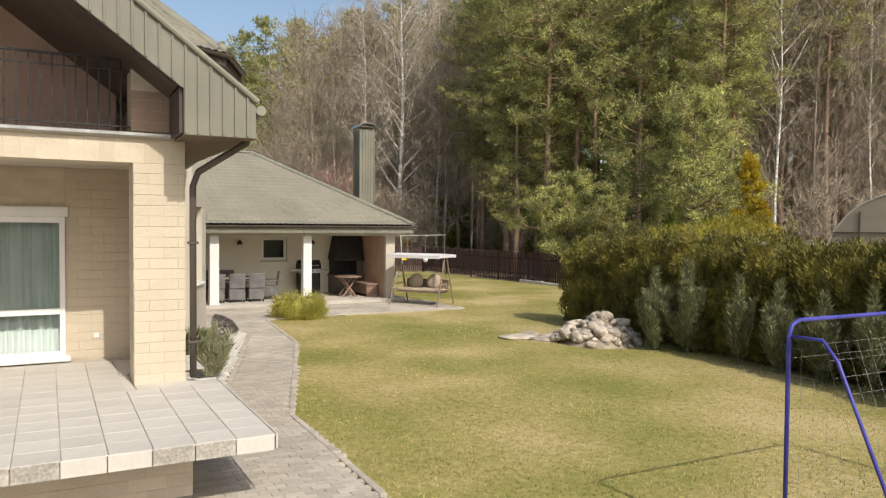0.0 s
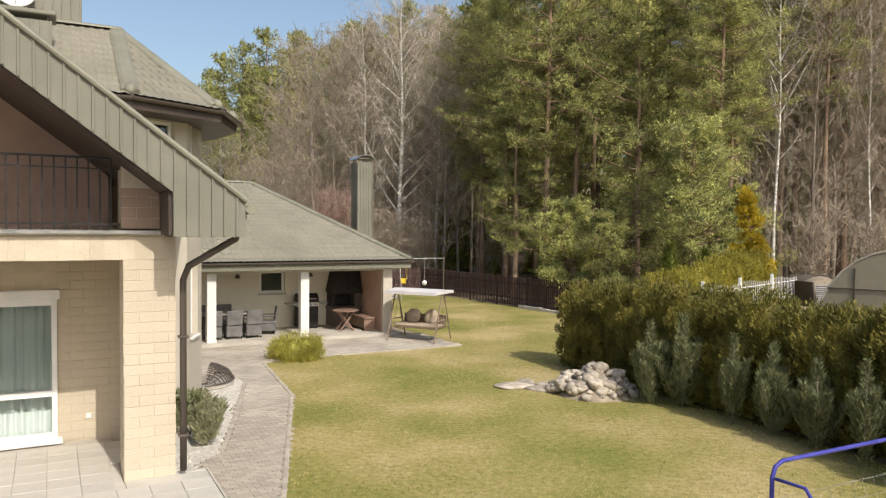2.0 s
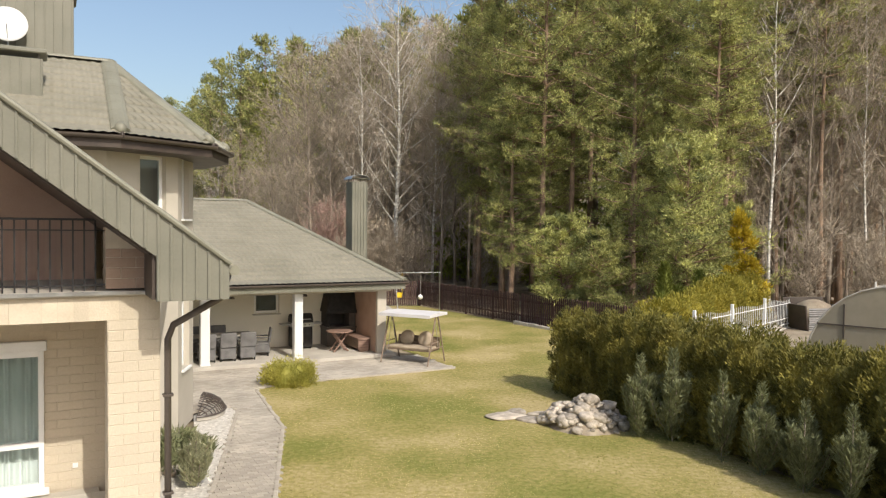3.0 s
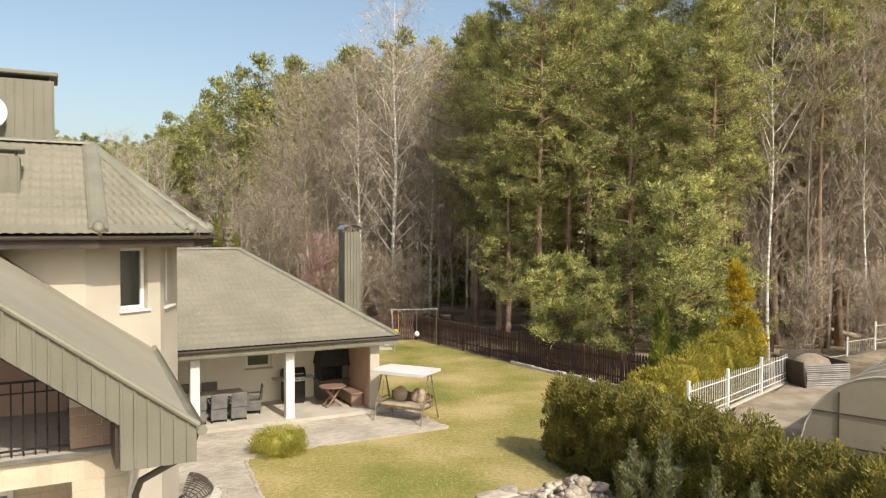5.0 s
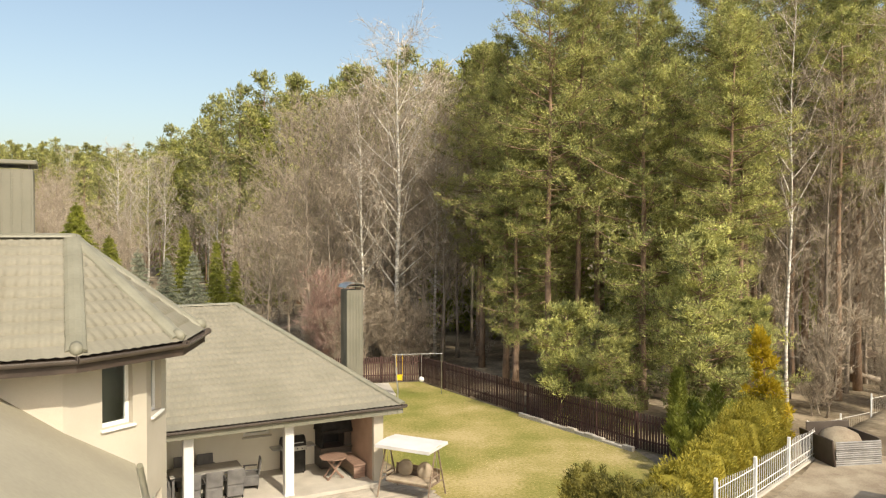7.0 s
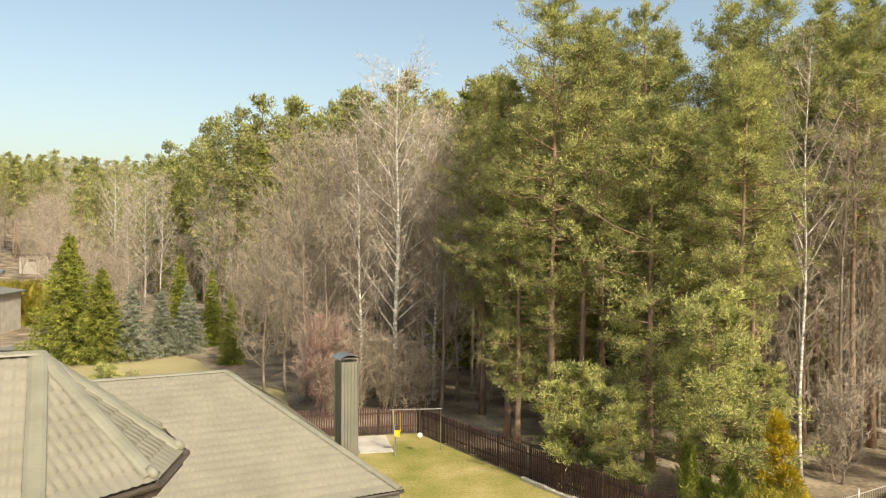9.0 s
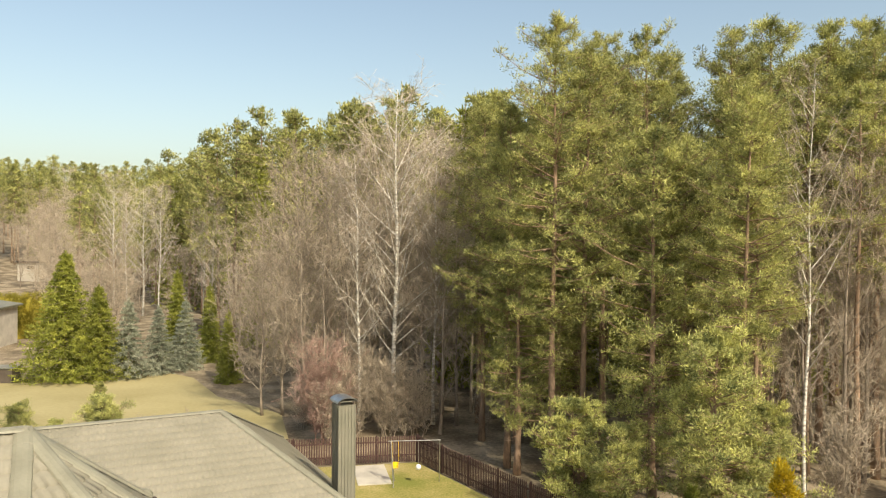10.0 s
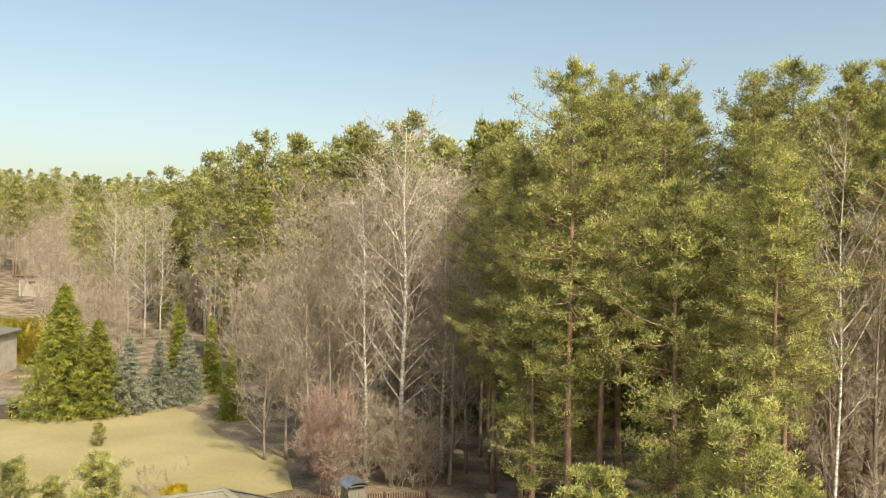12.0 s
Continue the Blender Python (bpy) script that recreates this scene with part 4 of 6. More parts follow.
def pine_parts(seed, h, start, reach, limbs, per, length=0.18, width=0.04, puff=0.36, r=0.2, shape=0.75, needles=None, pads=8):
    """A pine: trunk, limbs in loose whorls, and flat pads of needle tufts on the side shoots of each limb."""
    pts, rad = stem(seed, h, r)
    trunk = Geo().tube(pts, rad, 8).mesh("trunk", M_PINEBARK)
    trunk.shade_smooth()
    q, s = Soup(seed), Soup(seed + 1)
    rg = q.r
    t = start + (1 - start) * (np.arange(limbs) / limbs) ** 0.9 * 0.985
    k = (t - start) / (1 - start)
    az = np.arange(limbs) * 2.4 + rg.normal(0, 0.35, limbs)
    lobes = 1 + 0.28 * np.sin(az * 2 + k * 6 + seed) + 0.22 * np.sin(az + k * 15 + seed * 2)
    prof = np.minimum(1.0, 0.5 + k * 2.0) * (1 - k ** 2.0) ** shape + 0.07
    out = reach * prof * lobes * rg.uniform(0.7, 1.1, limbs)
    t = np.clip(t + rg.normal(0, 0.012, limbs), 0.02, 0.99)
    rise = rg.uniform(-0.15, 0.45, limbs) + 0.5 * k ** 1.5
    a = on_stem(pts, t)
    d = np.stack([np.cos(az), np.sin(az), rise], 1)
    side = np.stack([-np.sin(az), np.cos(az), np.zeros(limbs)], 1)
    b = a + d * out[:, None]
    thick = 0.02 + 0.045 * (1 - k)
    mid = a + d * out[:, None] * 0.55 - np.array((0, 0, 0.05)) * out[:, None]
    s.sticks(a, mid, thick, thick * 0.6)
    s.sticks(mid, b, thick * 0.6, 0.012)
    dead = int(limbs * 0.35)
    td = rg.uniform(max(0.12, start * 0.4), start + 0.15, dead)
    ad = on_stem(pts, td)
    an = rg.uniform(0, 6.28, dead)
    s.sticks(ad, ad + np.stack([np.cos(an), np.sin(an), rg.uniform(-0.3, 0.2, dead)], 1) * rg.uniform(0.4, 1.6, dead)[:, None], 0.022, 0.008)
    cs, rs = [], []
    for j in range(pads):
        f = 0.34 + 0.66 * ((j + rg.random(limbs)) / pads)
        lat = rg.uniform(-1, 1, limbs) * 0.42 * np.sin(np.pi * np.clip(f * 0.85, 0, 1)) * np.minimum(out, 2.6)
        sag = -0.05 * out * np.sin(np.pi * f)
        foot = a + d * (out * f * 0.82)[:, None] + np.array((0, 0, 1)) * sag[:, None]
        c = a + d * (out * f)[:, None] + side * lat[:, None] + np.array((0, 0, 1)) * (sag + rg.uniform(-0.25, 0.4, limbs) * np.minimum(1, out / 2))[:, None]
        keep = (out > 0.9) | (f > 0.6)
        s.sticks(foot[keep], c[keep], 0.012, 0.006)
        cs.append(c[keep])
        rs.append((puff * rg.uniform(0.7, 1.25, limbs) * np.minimum(1, 0.6 + out / 4))[keep])
    c, rr = np.concatenate(cs), np.concatenate(rs)
    q.clumps(c, rr, per, length, width, 0.6, 0.78)
    tip = on_stem(pts, rg.uniform(0.93, 1.0, 12)) + rg.normal(0, 0.10, (12, 3)) + np.array((0, 0, 0.2))
    q.clumps(tip, puff * 0.6, per, length, width, 1.6, 1.3)
    return trunk, s.mesh("branchwork", M_PINEBARK), q.mesh("crown", needles or M_PINE)


def spruce_parts(seed, h, reach, whorls, mat, per=9, length=0.28, width=0.09, droop=0.25, start=0.04, r=0.13):
    """A spruce: tiers of drooping branches that shorten to the tip."""
    pts, rad = stem(seed, h, r, 0.05)
    trunk = Geo().tube(pts, rad, 7).mesh("trunk", M_BARK)
    q, s = Soup(seed), Soup(seed + 1)
    rg = q.r
    A, B = [], []
    for i in range(whorls):
        k = start + (1 - start) * i / whorls
        R = reach * (1 - k) ** 0.9 + 0.12
        n = max(5, int(5 + 9 * (1 - k)))
        az = rg.uniform(0, 6.28) + np.arange(n) * 6.283 / n + rg.normal(0, 0.15, n)
        L = R * rg.uniform(0.75, 1.12, n)
        a = np.tile((0, 0, h * k), (n, 1))
        b = a + np.stack([np.cos(az) * L, np.sin(az) * L, -droop * L + rg.normal(0, 0.06, n)], 1)
        A.append(a)
        B.append(b)
    a, b = np.concatenate(A), np.concatenate(B)
    s.sticks(a, b, 0.02, 0.006)
    d = b - a
    L = np.linalg.norm(d, axis=1)
    for f in np.linspace(0.25, 1.0, 7):
        c = a + d * f + np.array((0, 0, 0.12)) * (L * f * f)[:, None]
        q.clumps(c, 0.10 + 0.16 * L * (1.15 - f), per, length, width, 0.1, 0.5)
    tip = np.stack([np.zeros(10), np.zeros(10), h * np.linspace(0.9, 1.0, 10)], 1)
    q.clumps(tip, 0.1, per, length * 0.8, width * 0.7, 1.2, 1.0)
    return trunk, s.mesh("branchwork", M_BARK), q.mesh("crown", mat)


def bare_parts(seed, h, start, reach, limbs, subs, twigs, r, bark, twig_mat, rise=1.0, droop=0.0, twig_len=0.7, twig_r=0.008, stems=1):
    """A leafless tree: trunk or stems, limbs, branches and fine twigs."""
    rr = random.Random(seed)
    g = Geo()
    q, s = Soup(seed), Soup(seed + 1)
    rg = q.r
    for k in range(stems):
        pts, rad = stem(seed + 17 * k, h * (1 - 0.12 * k), r, 0.5 if stems == 1 else 1.2, top=0.1)
        off = np.array((rr.uniform(-0.4, 0.4), rr.uniform(-0.4, 0.4), 0)) * (stems > 1)
        pts = [tuple(np.array(p) + off) for p in pts]
        g.tube(pts, rad, 7)
        t = start + (0.97 - start) * (np.arange(limbs) + rg.random(limbs)) / limbs
        kk = (t - start) / (1 - start)
        az = np.arange(limbs) * 2.4 + rg.normal(0, 0.5, limbs)
        L = reach * (0.35 + np.sin(np.pi * np.clip(kk * 0.85 + 0.12, 0, 1))) * 0.75 * rg.uniform(0.6, 1.2, limbs)
        a = on_stem(pts, t)
        d = np.stack([np.cos(az), np.sin(az), rise * rg.uniform(0.6, 1.4, limbs)], 1)
        d /= np.linalg.norm(d, axis=1, keepdims=True)
        th = np.maximum(0.012, r * (0.42 if bark is M_BIRCH else 0.3) * (1 - kk * 0.75))
        m = a + d * (L * 0.5)[:, None]
        d2 = d + np.array((0, 0, 0.35 - droop)) + rg.normal(0, 0.12, d.shape)
        d2 /= np.linalg.norm(d2, axis=1, keepdims=True)
        b = m + d2 * (L * 0.55)[:, None]
        s.sticks(a, m, th, th * 0.6)
        s.sticks(m, b, th * 0.6, 0.008)
        f = rg.uniform(0.2, 1.0, (limbs, subs))
        base = np.where((f < 0.5)[..., None], a[:, None] + (m - a)[:, None] * (f * 2)[..., None], m[:, None] + (b - m)[:, None] * (f * 2 - 1)[..., None])
        sd = d2[:, None] + rg.normal(0, 0.65, (limbs, subs, 3)) - np.array((0, 0, droop))
        sd /= np.linalg.norm(sd, axis=2, keepdims=True)
        sl = (L[:, None] * 0.42 * rg.uniform(0.4, 1.0, (limbs, subs)))[..., None]
        end = base + sd * sl
        base, end, sd = base.reshape(-1, 3), end.reshape(-1, 3), sd.reshape(-1, 3)
        q.sticks(base, end, twig_r * 1.5, twig_r * 0.8)
        n = len(base)
        f = rg.uniform(0.15, 1.0, (n, twigs, 1))
        tb = base[:, None] + (end - base)[:, None] * f
        td = sd[:, None] + rg.normal(0, 0.6, (n, twigs, 3)) - np.array((0, 0, droop * 1.6))
        q.leaves(tb.reshape(-1, 3), td.reshape(-1, 3), twig_len * rg.uniform(0.4, 1.2, n * twigs), twig_r * 2.6)
    tr = g.mesh("trunk", bark)
    tr.shade_smooth()
    return tr, s.mesh("branchwork", bark), q.mesh("crown", twig_mat)


def shrub_parts(seed, h, r, n, mat, length=0.16, width=0.05, up=1.0, point=0.5, core=0.72, spires=1):
    """A dense evergreen: sprays over a body, or over several spires. point: 0 round-topped, 1 a cone."""
    q = Soup(seed)
    rg = q.r
    g = Geo()
    for k in range(spires):
        hh, rr = h * (1 if k == 0 else rg.uniform(0.6, 0.92)), r if spires == 1 else r * 0.55
        ox, oy = (0, 0) if k == 0 and spires == 1 else rg.normal(0, r * 0.42, 2)
        m = n // spires
        z = rg.random(m) ** 0.9
        prof = (1 - point) * np.sqrt(np.clip(1 - (np.abs(z - 0.42) / 0.62) ** 2.6, 0.02, 1)) + point * (1 - z) ** 0.8 * np.minimum(1, 0.6 + z * 3)
        az = rg.uniform(0, 6.283, m)
        lump = 1 + 0.20 * np.sin(az * 3 + k + z * 7 + seed) + 0.15 * np.sin(az * 6 + z * 17 + seed) + 0.08 * np.sin(az * 11 - z * 31)
        d = rr * prof * lump * rg.uniform(0.72, 1.06, m)
        p = np.stack([ox + np.cos(az) * d, oy + np.sin(az) * d, hh * z], 1)
        w = np.stack([np.cos(az), np.sin(az), np.full(m, up)], 1) + rg.normal(0, 0.4, (m, 3))
        q.leaves(p, w, length * rg.uniform(0.6, 1.4, m), width * rg.uniform(0.7, 1.3, m))
        zz = np.linspace(0.03, 0.93, 8)
        pr = (1 - point) * np.sqrt(np.clip(1 - (np.abs(zz - 0.42) / 0.62) ** 2.6, 0.02, 1)) + point * (1 - zz) ** 0.8 * np.minimum(1, 0.6 + zz * 3)
        g.lathe([(max(0.01, rr * core * a), hh * b) for a, b in zip(pr, zz)], 10, pose(ox, oy, 0))
    return g.mesh("inner_body", mat), q.mesh("foliage", mat)


def hedge_parts(seed, h, r, plumes, per, mat, length=0.10, width=0.035):
    """A clipped thuja: many upright plumes of flat sprays over a dense body."""
    q = Soup(seed)
    rg = q.r
    z = 0.04 + 0.94 * (np.arange(plumes) + rg.random(plumes)) / plumes
    az = np.arange(plumes) * 2.39996 + rg.normal(0, 0.3, plumes)
    prof = np.minimum(1.0, 0.8 + z) * np.sqrt(np.clip(1 - np.clip((z - 0.55) / 0.5, 0, 1) ** 2.4, 0.01, 1))
    rad = r * prof * rg.uniform(0.78, 1.12, plumes)
    c = np.stack([np.cos(az) * rad, np.sin(az) * rad, h * z], 1)
    size = rg.uniform(0.75, 1.3, plumes)
    u = rg.normal(size=(plumes, per, 3))
    u /= np.linalg.norm(u, axis=2, keepdims=True)
    p = c[:, None] + u * (rg.random((plumes, per, 1)) ** 0.5 * size[:, None, None]) * np.array((0.15, 0.15, 0.24))
    lean = np.stack([np.cos(az) * 0.5, np.sin(az) * 0.5, np.full(plumes, 1.1)], 1)
    w = lean[:, None] + u * np.array((0.9, 0.9, 0.3)) + rg.normal(0, 0.25, (plumes, per, 3))
    m = plumes * per
    q.leaves(p.reshape(-1, 3), w.reshape(-1, 3), length * rg.uniform(0.6, 1.5, m), width * rg.uniform(0.7, 1.4, m))
    zz = np.linspace(0.02, 0.93, 9)
    pr = np.minimum(1.0, 0.8 + zz) * np.sqrt(np.clip(1 - np.clip((zz - 0.55) / 0.5, 0, 1) ** 2.4, 0.01, 1))
    body = Geo().lathe([(max(0.01, r * 0.84 * a), h * b) for a, b in zip(pr, zz)], 12)
    return body.mesh("inner_body", mat), q.mesh("foliage", mat)


def juniper_parts(seed, h, r, arms, per, mat, length=0.10, width=0.02):
    """An upright juniper: a leader and shorter feathery arms that lean out, thick with short sprays."""
    q, s = Soup(seed), Soup(seed + 1)
    rg = q.r
    az = np.arange(arms) * 2.4 + rg.normal(0, 0.3, arms)
    z0 = h * rg.uniform(0.02, 0.5, arms)
    out = r * rg.uniform(0.5, 1.0, arms) * (1 - 0.75 * z0 / h)
    L = (h - z0) * rg.uniform(0.35, 0.62, arms)
    out[0], z0[0], L[0] = 0.0, 0.0, h
    for j in range(arms):
        n = int(per * L[j] / h) + 40
        f = rg.random(n) ** 0.8
        ax = np.stack([np.cos(az[j]) * out[j] * f ** 0.6, np.sin(az[j]) * out[j] * f ** 0.6, z0[j] + L[j] * f], 1)
        wide = (0.34 * r if j == 0 else 0.24 * r) * (1 - f) ** 0.6 * np.minimum(1, 0.4 + 2 * f) + 0.015
        a = rg.uniform(0, 6.283, n)
        rad = wide * np.sqrt(rg.random(n)) * (1 + 0.35 * np.sin(a * 3 + f * 25))
        o = np.stack([np.cos(a), np.sin(a), np.zeros(n)], 1)
        w = o * 0.75 + np.array((0, 0, 1.1)) + rg.normal(0, 0.3, (n, 3))
        q.leaves(ax + o * rad[:, None], w, length * rg.uniform(0.6, 1.4, n), width * rg.uniform(0.7, 1.4, n))
        knots = [np.array((np.cos(az[j]) * out[j] * g ** 0.6, np.sin(az[j]) * out[j] * g ** 0.6, z0[j] + L[j] * g)) for g in (0.0, 0.3, 0.6, 0.9)]
        s.sticks(np.array(knots[:-1]), np.array(knots[1:]), 0.012, 0.009)
    return s.mesh("branchwork", M_BARK), q.mesh("foliage", mat)


def plant(kind, parts, x, y, z=None, scale=1.0, turn=None, label="", category="tree", name="", group=""):
    """Puts a plant made of shared part meshes at x, y."""
    z = height(x, y) - 0.02 if z is None else z
    turn = random.uniform(0, 360) if turn is None else turn
    e = thing(name or kind, pose(x, y, z, 0, 0, turn) @ Matrix.Diagonal((scale, scale, scale, 1)), label, category, group)
    for me in parts:
        ob = part(me.name.split(".")[0], me, None, e)
        if ob.name.startswith("branchwork"):
            tagged(ob, kind="stuff")
    return e


TALL = [pine_parts(11, 23.0, 0.34, 3.6, 112, 46, puff=0.4), pine_parts(23, 23.0, 0.44, 3.1, 92, 46, puff=0.4), pine_parts(37, 22.0, 0.42, 3.1, 92, 46, puff=0.4)]
DENSE = [pine_parts(45, 16.6, 0.10, 2.8, 104, 50, puff=0.42, shape=0.6), pine_parts(47, 14.0, 0.2, 2.5, 72, 50, puff=0.42, shape=0.6)]
BARE_PINE = [pine_parts(41, 22.0, 0.56, 2.7, 48, 56), pine_parts(43, 21.0, 0.50, 2.5, 48, 56)]
YOUNG = [pine_parts(51, 8.2, 0.17, 2.4, 80, 52, 0.17, 0.042, 0.36, 0.13, 0.6), pine_parts(53, 5.4, 0.06, 1.9, 60, 56, 0.17, 0.042, 0.34, 0.09, 0.6)]
FAR = [pine_parts(61, 22.0, 0.38, 3.2, 46, 13, 0.36, 0.14, 0.62, pads=7), pine_parts(67, 23.0, 0.30, 3.4, 50, 13, 0.36, 0.14, 0.62, pads=7), pine_parts(71, 21.0, 0.45, 3.0, 42, 13, 0.36, 0.14, 0.62, pads=7)]
FARSPRUCE = [spruce_parts(73, 21.0, 2.9, 26, M_SPRUCE, 2, 0.6, 0.24)]
BIRCH = [bare_parts(81, 20.6, 0.2, 6.2, 46, 10, 7, 0.18, M_BIRCH, M_BIRCHTWIG, 1.0, 0.18, 0.85, 0.007), bare_parts(83, 17.0, 0.25, 3.8, 40, 10, 8, 0.11, M_BIRCH, M_BIRCHTWIG, 1.3, 0.12, 0.7, 0.0065),
         bare_parts(85, 18.4, 0.34, 3.2, 26, 9, 8, 0.09, M_BIRCH, M_TWIG, 1.5, 0.05, 0.6, 0.006)]
BARE = [bare_parts(91, 13.0, 0.14, 5.2, 40, 10, 6, 0.11, M_BARK, M_TWIG, 1.0, -0.05, 0.75, 0.008), bare_parts(93, 11.0, 0.12, 4.6, 38, 10, 6, 0.10, M_BARK, M_TWIG, 0.9, 0.0, 0.75, 0.008),
        bare_parts(95, 17.0, 0.20, 5.4, 44, 10, 6, 0.13, M_BARK, M_TWIG, 1.1, -0.05, 0.8, 0.008)]
THICKET = [bare_parts(97, 4.4, 0.05, 1.8, 14, 6, 6, 0.025, M_BARK, M_TWIG, 1.4, 0.0, 0.5, 0.007, 4)]
PINK = bare_parts(99, 5.4, 0.05, 2.6, 20, 9, 8, 0.03, M_PINKTWIG, M_PINKTWIG, 1.3, 0.0, 0.5, 0.008, 5)

L_PINE = "tall Scots pine with orange upper trunk"
# pines beyond the fence: place, height as a share of the model's
for x, y, s, k in [(4.4, 39.0, 0.96, 0), (5.9, 39.6, 0.9, 1), (2.4, 41.5, 0.84, 2), (7.9, 45.5, 0.99, 1), (10.4, 45.6, 1.05, 2), (13.8, 41.4, 0.96, 1), (16.4, 44.0, 1.02, 0), (19.4, 44.4, 1.06, 2), (23.0, 47.0, 1.06, 0), (1.2, 46.5, 0.84, 0), (12.3, 48.5, 0.98, 0), (27.0, 48.0, 1.0, 1), (11.4, 33.8, 0.76, 1), (12.3, 34.8, 0.74, 2), (20.6, 41.0, 0.94, 1), (25.5, 44.0, 1.0, 2)]:
    plant("pine_tree", TALL[k], x, y, scale=s, label=L_PINE + " and dense crown", name="pine_tree", group="pines beyond the fence")
for x, y, s, k in [(8.5, 36.4, 1.0, 0), (10.3, 37.8, 0.98, 0), (3.2, 46.0, 1.0, 1), (12.0, 39.6, 0.92, 1), (2.9, 40.4, 0.85, 1), (5.2, 43.0, 0.95, 1)]:
    plant("pine_tree", DENSE[k], x, y, scale=s, label="bushy dark pine with branches low down", name="pine_tree", group="pines beyond the fence")
for x, y, s, k in [(14.6, 40.2, 0.9, 1), (17.4, 41.5, 0.95, 0), (21.6, 43.5, 0.97, 1), (26.0, 45.5, 1.0, 0), (1.0, 51.0, 0.85, 1), (18.4, 38.6, 0.86, 0), (25.0, 41.0, 0.92, 1), (29, 50, 1.0, 0)]:
    plant("pine_tree", BARE_PINE[k], x, y, scale=s, label=L_PINE + " bare of branches below", name="pine_tree", group="pines beyond the fence")
for x, y, s, k in ((9.6, 31.6, 0.98, 0), (4.9, 34.5, 0.9, 1), (6.4, 32.7, 0.8, 1), (11.6, 31.8, 0.66, 0)):
    plant("young_pine", YOUNG[k], x, y, scale=s, label="young bushy pine with branches to the ground", name="young_pine", group="young pines along the fence")

for k, (x, y, s) in enumerate([(13.2, 53.5, 1.0), (8.2, 57.0, 1.05), (17.2, 53.0, 1.0), (21.8, 55.0, 1.06), (26.5, 58.0, 1.1), (3.2, 60.0, 1.0), (12.2, 62.0, 1.12), (30.5, 56.0, 1.04), (19.5, 60.0, 1.12), (-1.5, 66.0, 0.98), (5.0, 52.0, 0.9), (24.5, 52.0, 1.0)]):
    plant("pine", FAR[k % 3], x, y, scale=s, label="tall pine in the wood behind", name="pine_tree", group="trees of the deep wood")
# birches and bare trees
plant("birch", BIRCH[0], -4.1, 48.3, turn=40, label="tall leafless white-barked birch with fine drooping twigs", name="birch_tree")
for x, y, s, k in ((14.3, 34.6, 1.0, 2), (-6.3, 48.6, 0.98, 1), (-1.8, 50.0, 1.05, 1), (20.8, 38.8, 0.9, 2), (24.5, 44.0, 1.0, 2)):
    plant("birch", BIRCH[k], x, y, scale=s, label="slender leafless birch with white bark", name="birch_tree", group="birches")
for x, y, s, k in ((-44.4, 108.0, 1.12, 1), (-29.8, 88.5, 0.98, 1), (-59.0, 124.0, 1.08, 0), (-53.0, 116.0, 1.1, 1), (-33.5, 96.0, 0.9, 1), (-48.5, 112.0, 0.92, 0), (-106, 194, 1.25, 0), (-98, 185, 1.2, 1)):
    plant("birch", BIRCH[k], x, y, scale=s, label="leafless pale birch above the spruces", name="birch_tree", group="birches")
L_BARE = "leafless brown deciduous tree with fine twigs"
for x, y, h, k in ((-13.2, 51.5, 10.5, 1), (-11.9, 51.8, 12.5, 0), (-10.1, 50.2, 14.5, 0), (-9.0, 52.8, 16.5, 2), (-7.4, 50.6, 16.0, 2), (-6.6, 55.0, 18.5, 2), (-5.4, 51.8, 16.5, 2), (-2.6, 51.5, 17.5, 2),
                   (-1.4, 53.5, 18.5, 2), (-0.4, 49.8, 15.5, 2), (0.6, 54.0, 15.0, 2), (-4.2, 57.0, 19.0, 2), (-8.4, 48.2, 11.0, 1), (-1.2, 47.6, 12.0, 1),
                   (17.2, 37.4, 15.0, 2), (19.6, 40.2, 16.0, 2), (22.2, 39.4, 16.5, 2), (16.2, 38.8, 13.0, 0), (24.6, 40.4, 16.5, 2)):
    plant("bare", BARE[k], x, y, scale=h / (13.0, 11.0, 17.0)[k], label=L_BARE, name="bare_tree", group="leafless trees of the wood")
rr = random.Random(5)
for k in range(44):
    x, y = rr.uniform(-13, 2.5), rr.uniform(54, 68)
    if k >= 20:
        x, y = rr.uniform(15, 32), rr.uniform(38, 58)
    plant("bare", BARE[k % 3], x, y, scale=rr.uniform(0.75, 1.1), label=L_BARE, name="bare_tree", group="leafless trees of the wood")
for k in range(9):
    plant("bare", BARE[k % 2], rr.uniform(-26, -13), rr.uniform(64, 80), scale=rr.uniform(0.65, 0.95), label=L_BARE, name="bare_tree", group="leafless trees of the wood")
for k in range(37):
    x, y = (rr.uniform(-10, 4), rr.uniform(44.5, 52)) if k < 26 else (rr.uniform(13.5, 24), rr.uniform(31.5, 40))
    if x < -8.5:
        y = max(y, 47)
    plant("thicket", THICKET[0], x, y, scale=rr.uniform(0.55, 1.15), label="leafless brown undergrowth of thin stems", name="undergrowth_shrub", category="shrub", group="undergrowth")
plant("pink", PINK, -7.9, 45.4, turn=0, label="reddish leafless shrub with upright twigs", name="red_twig_shrub", category="shrub")

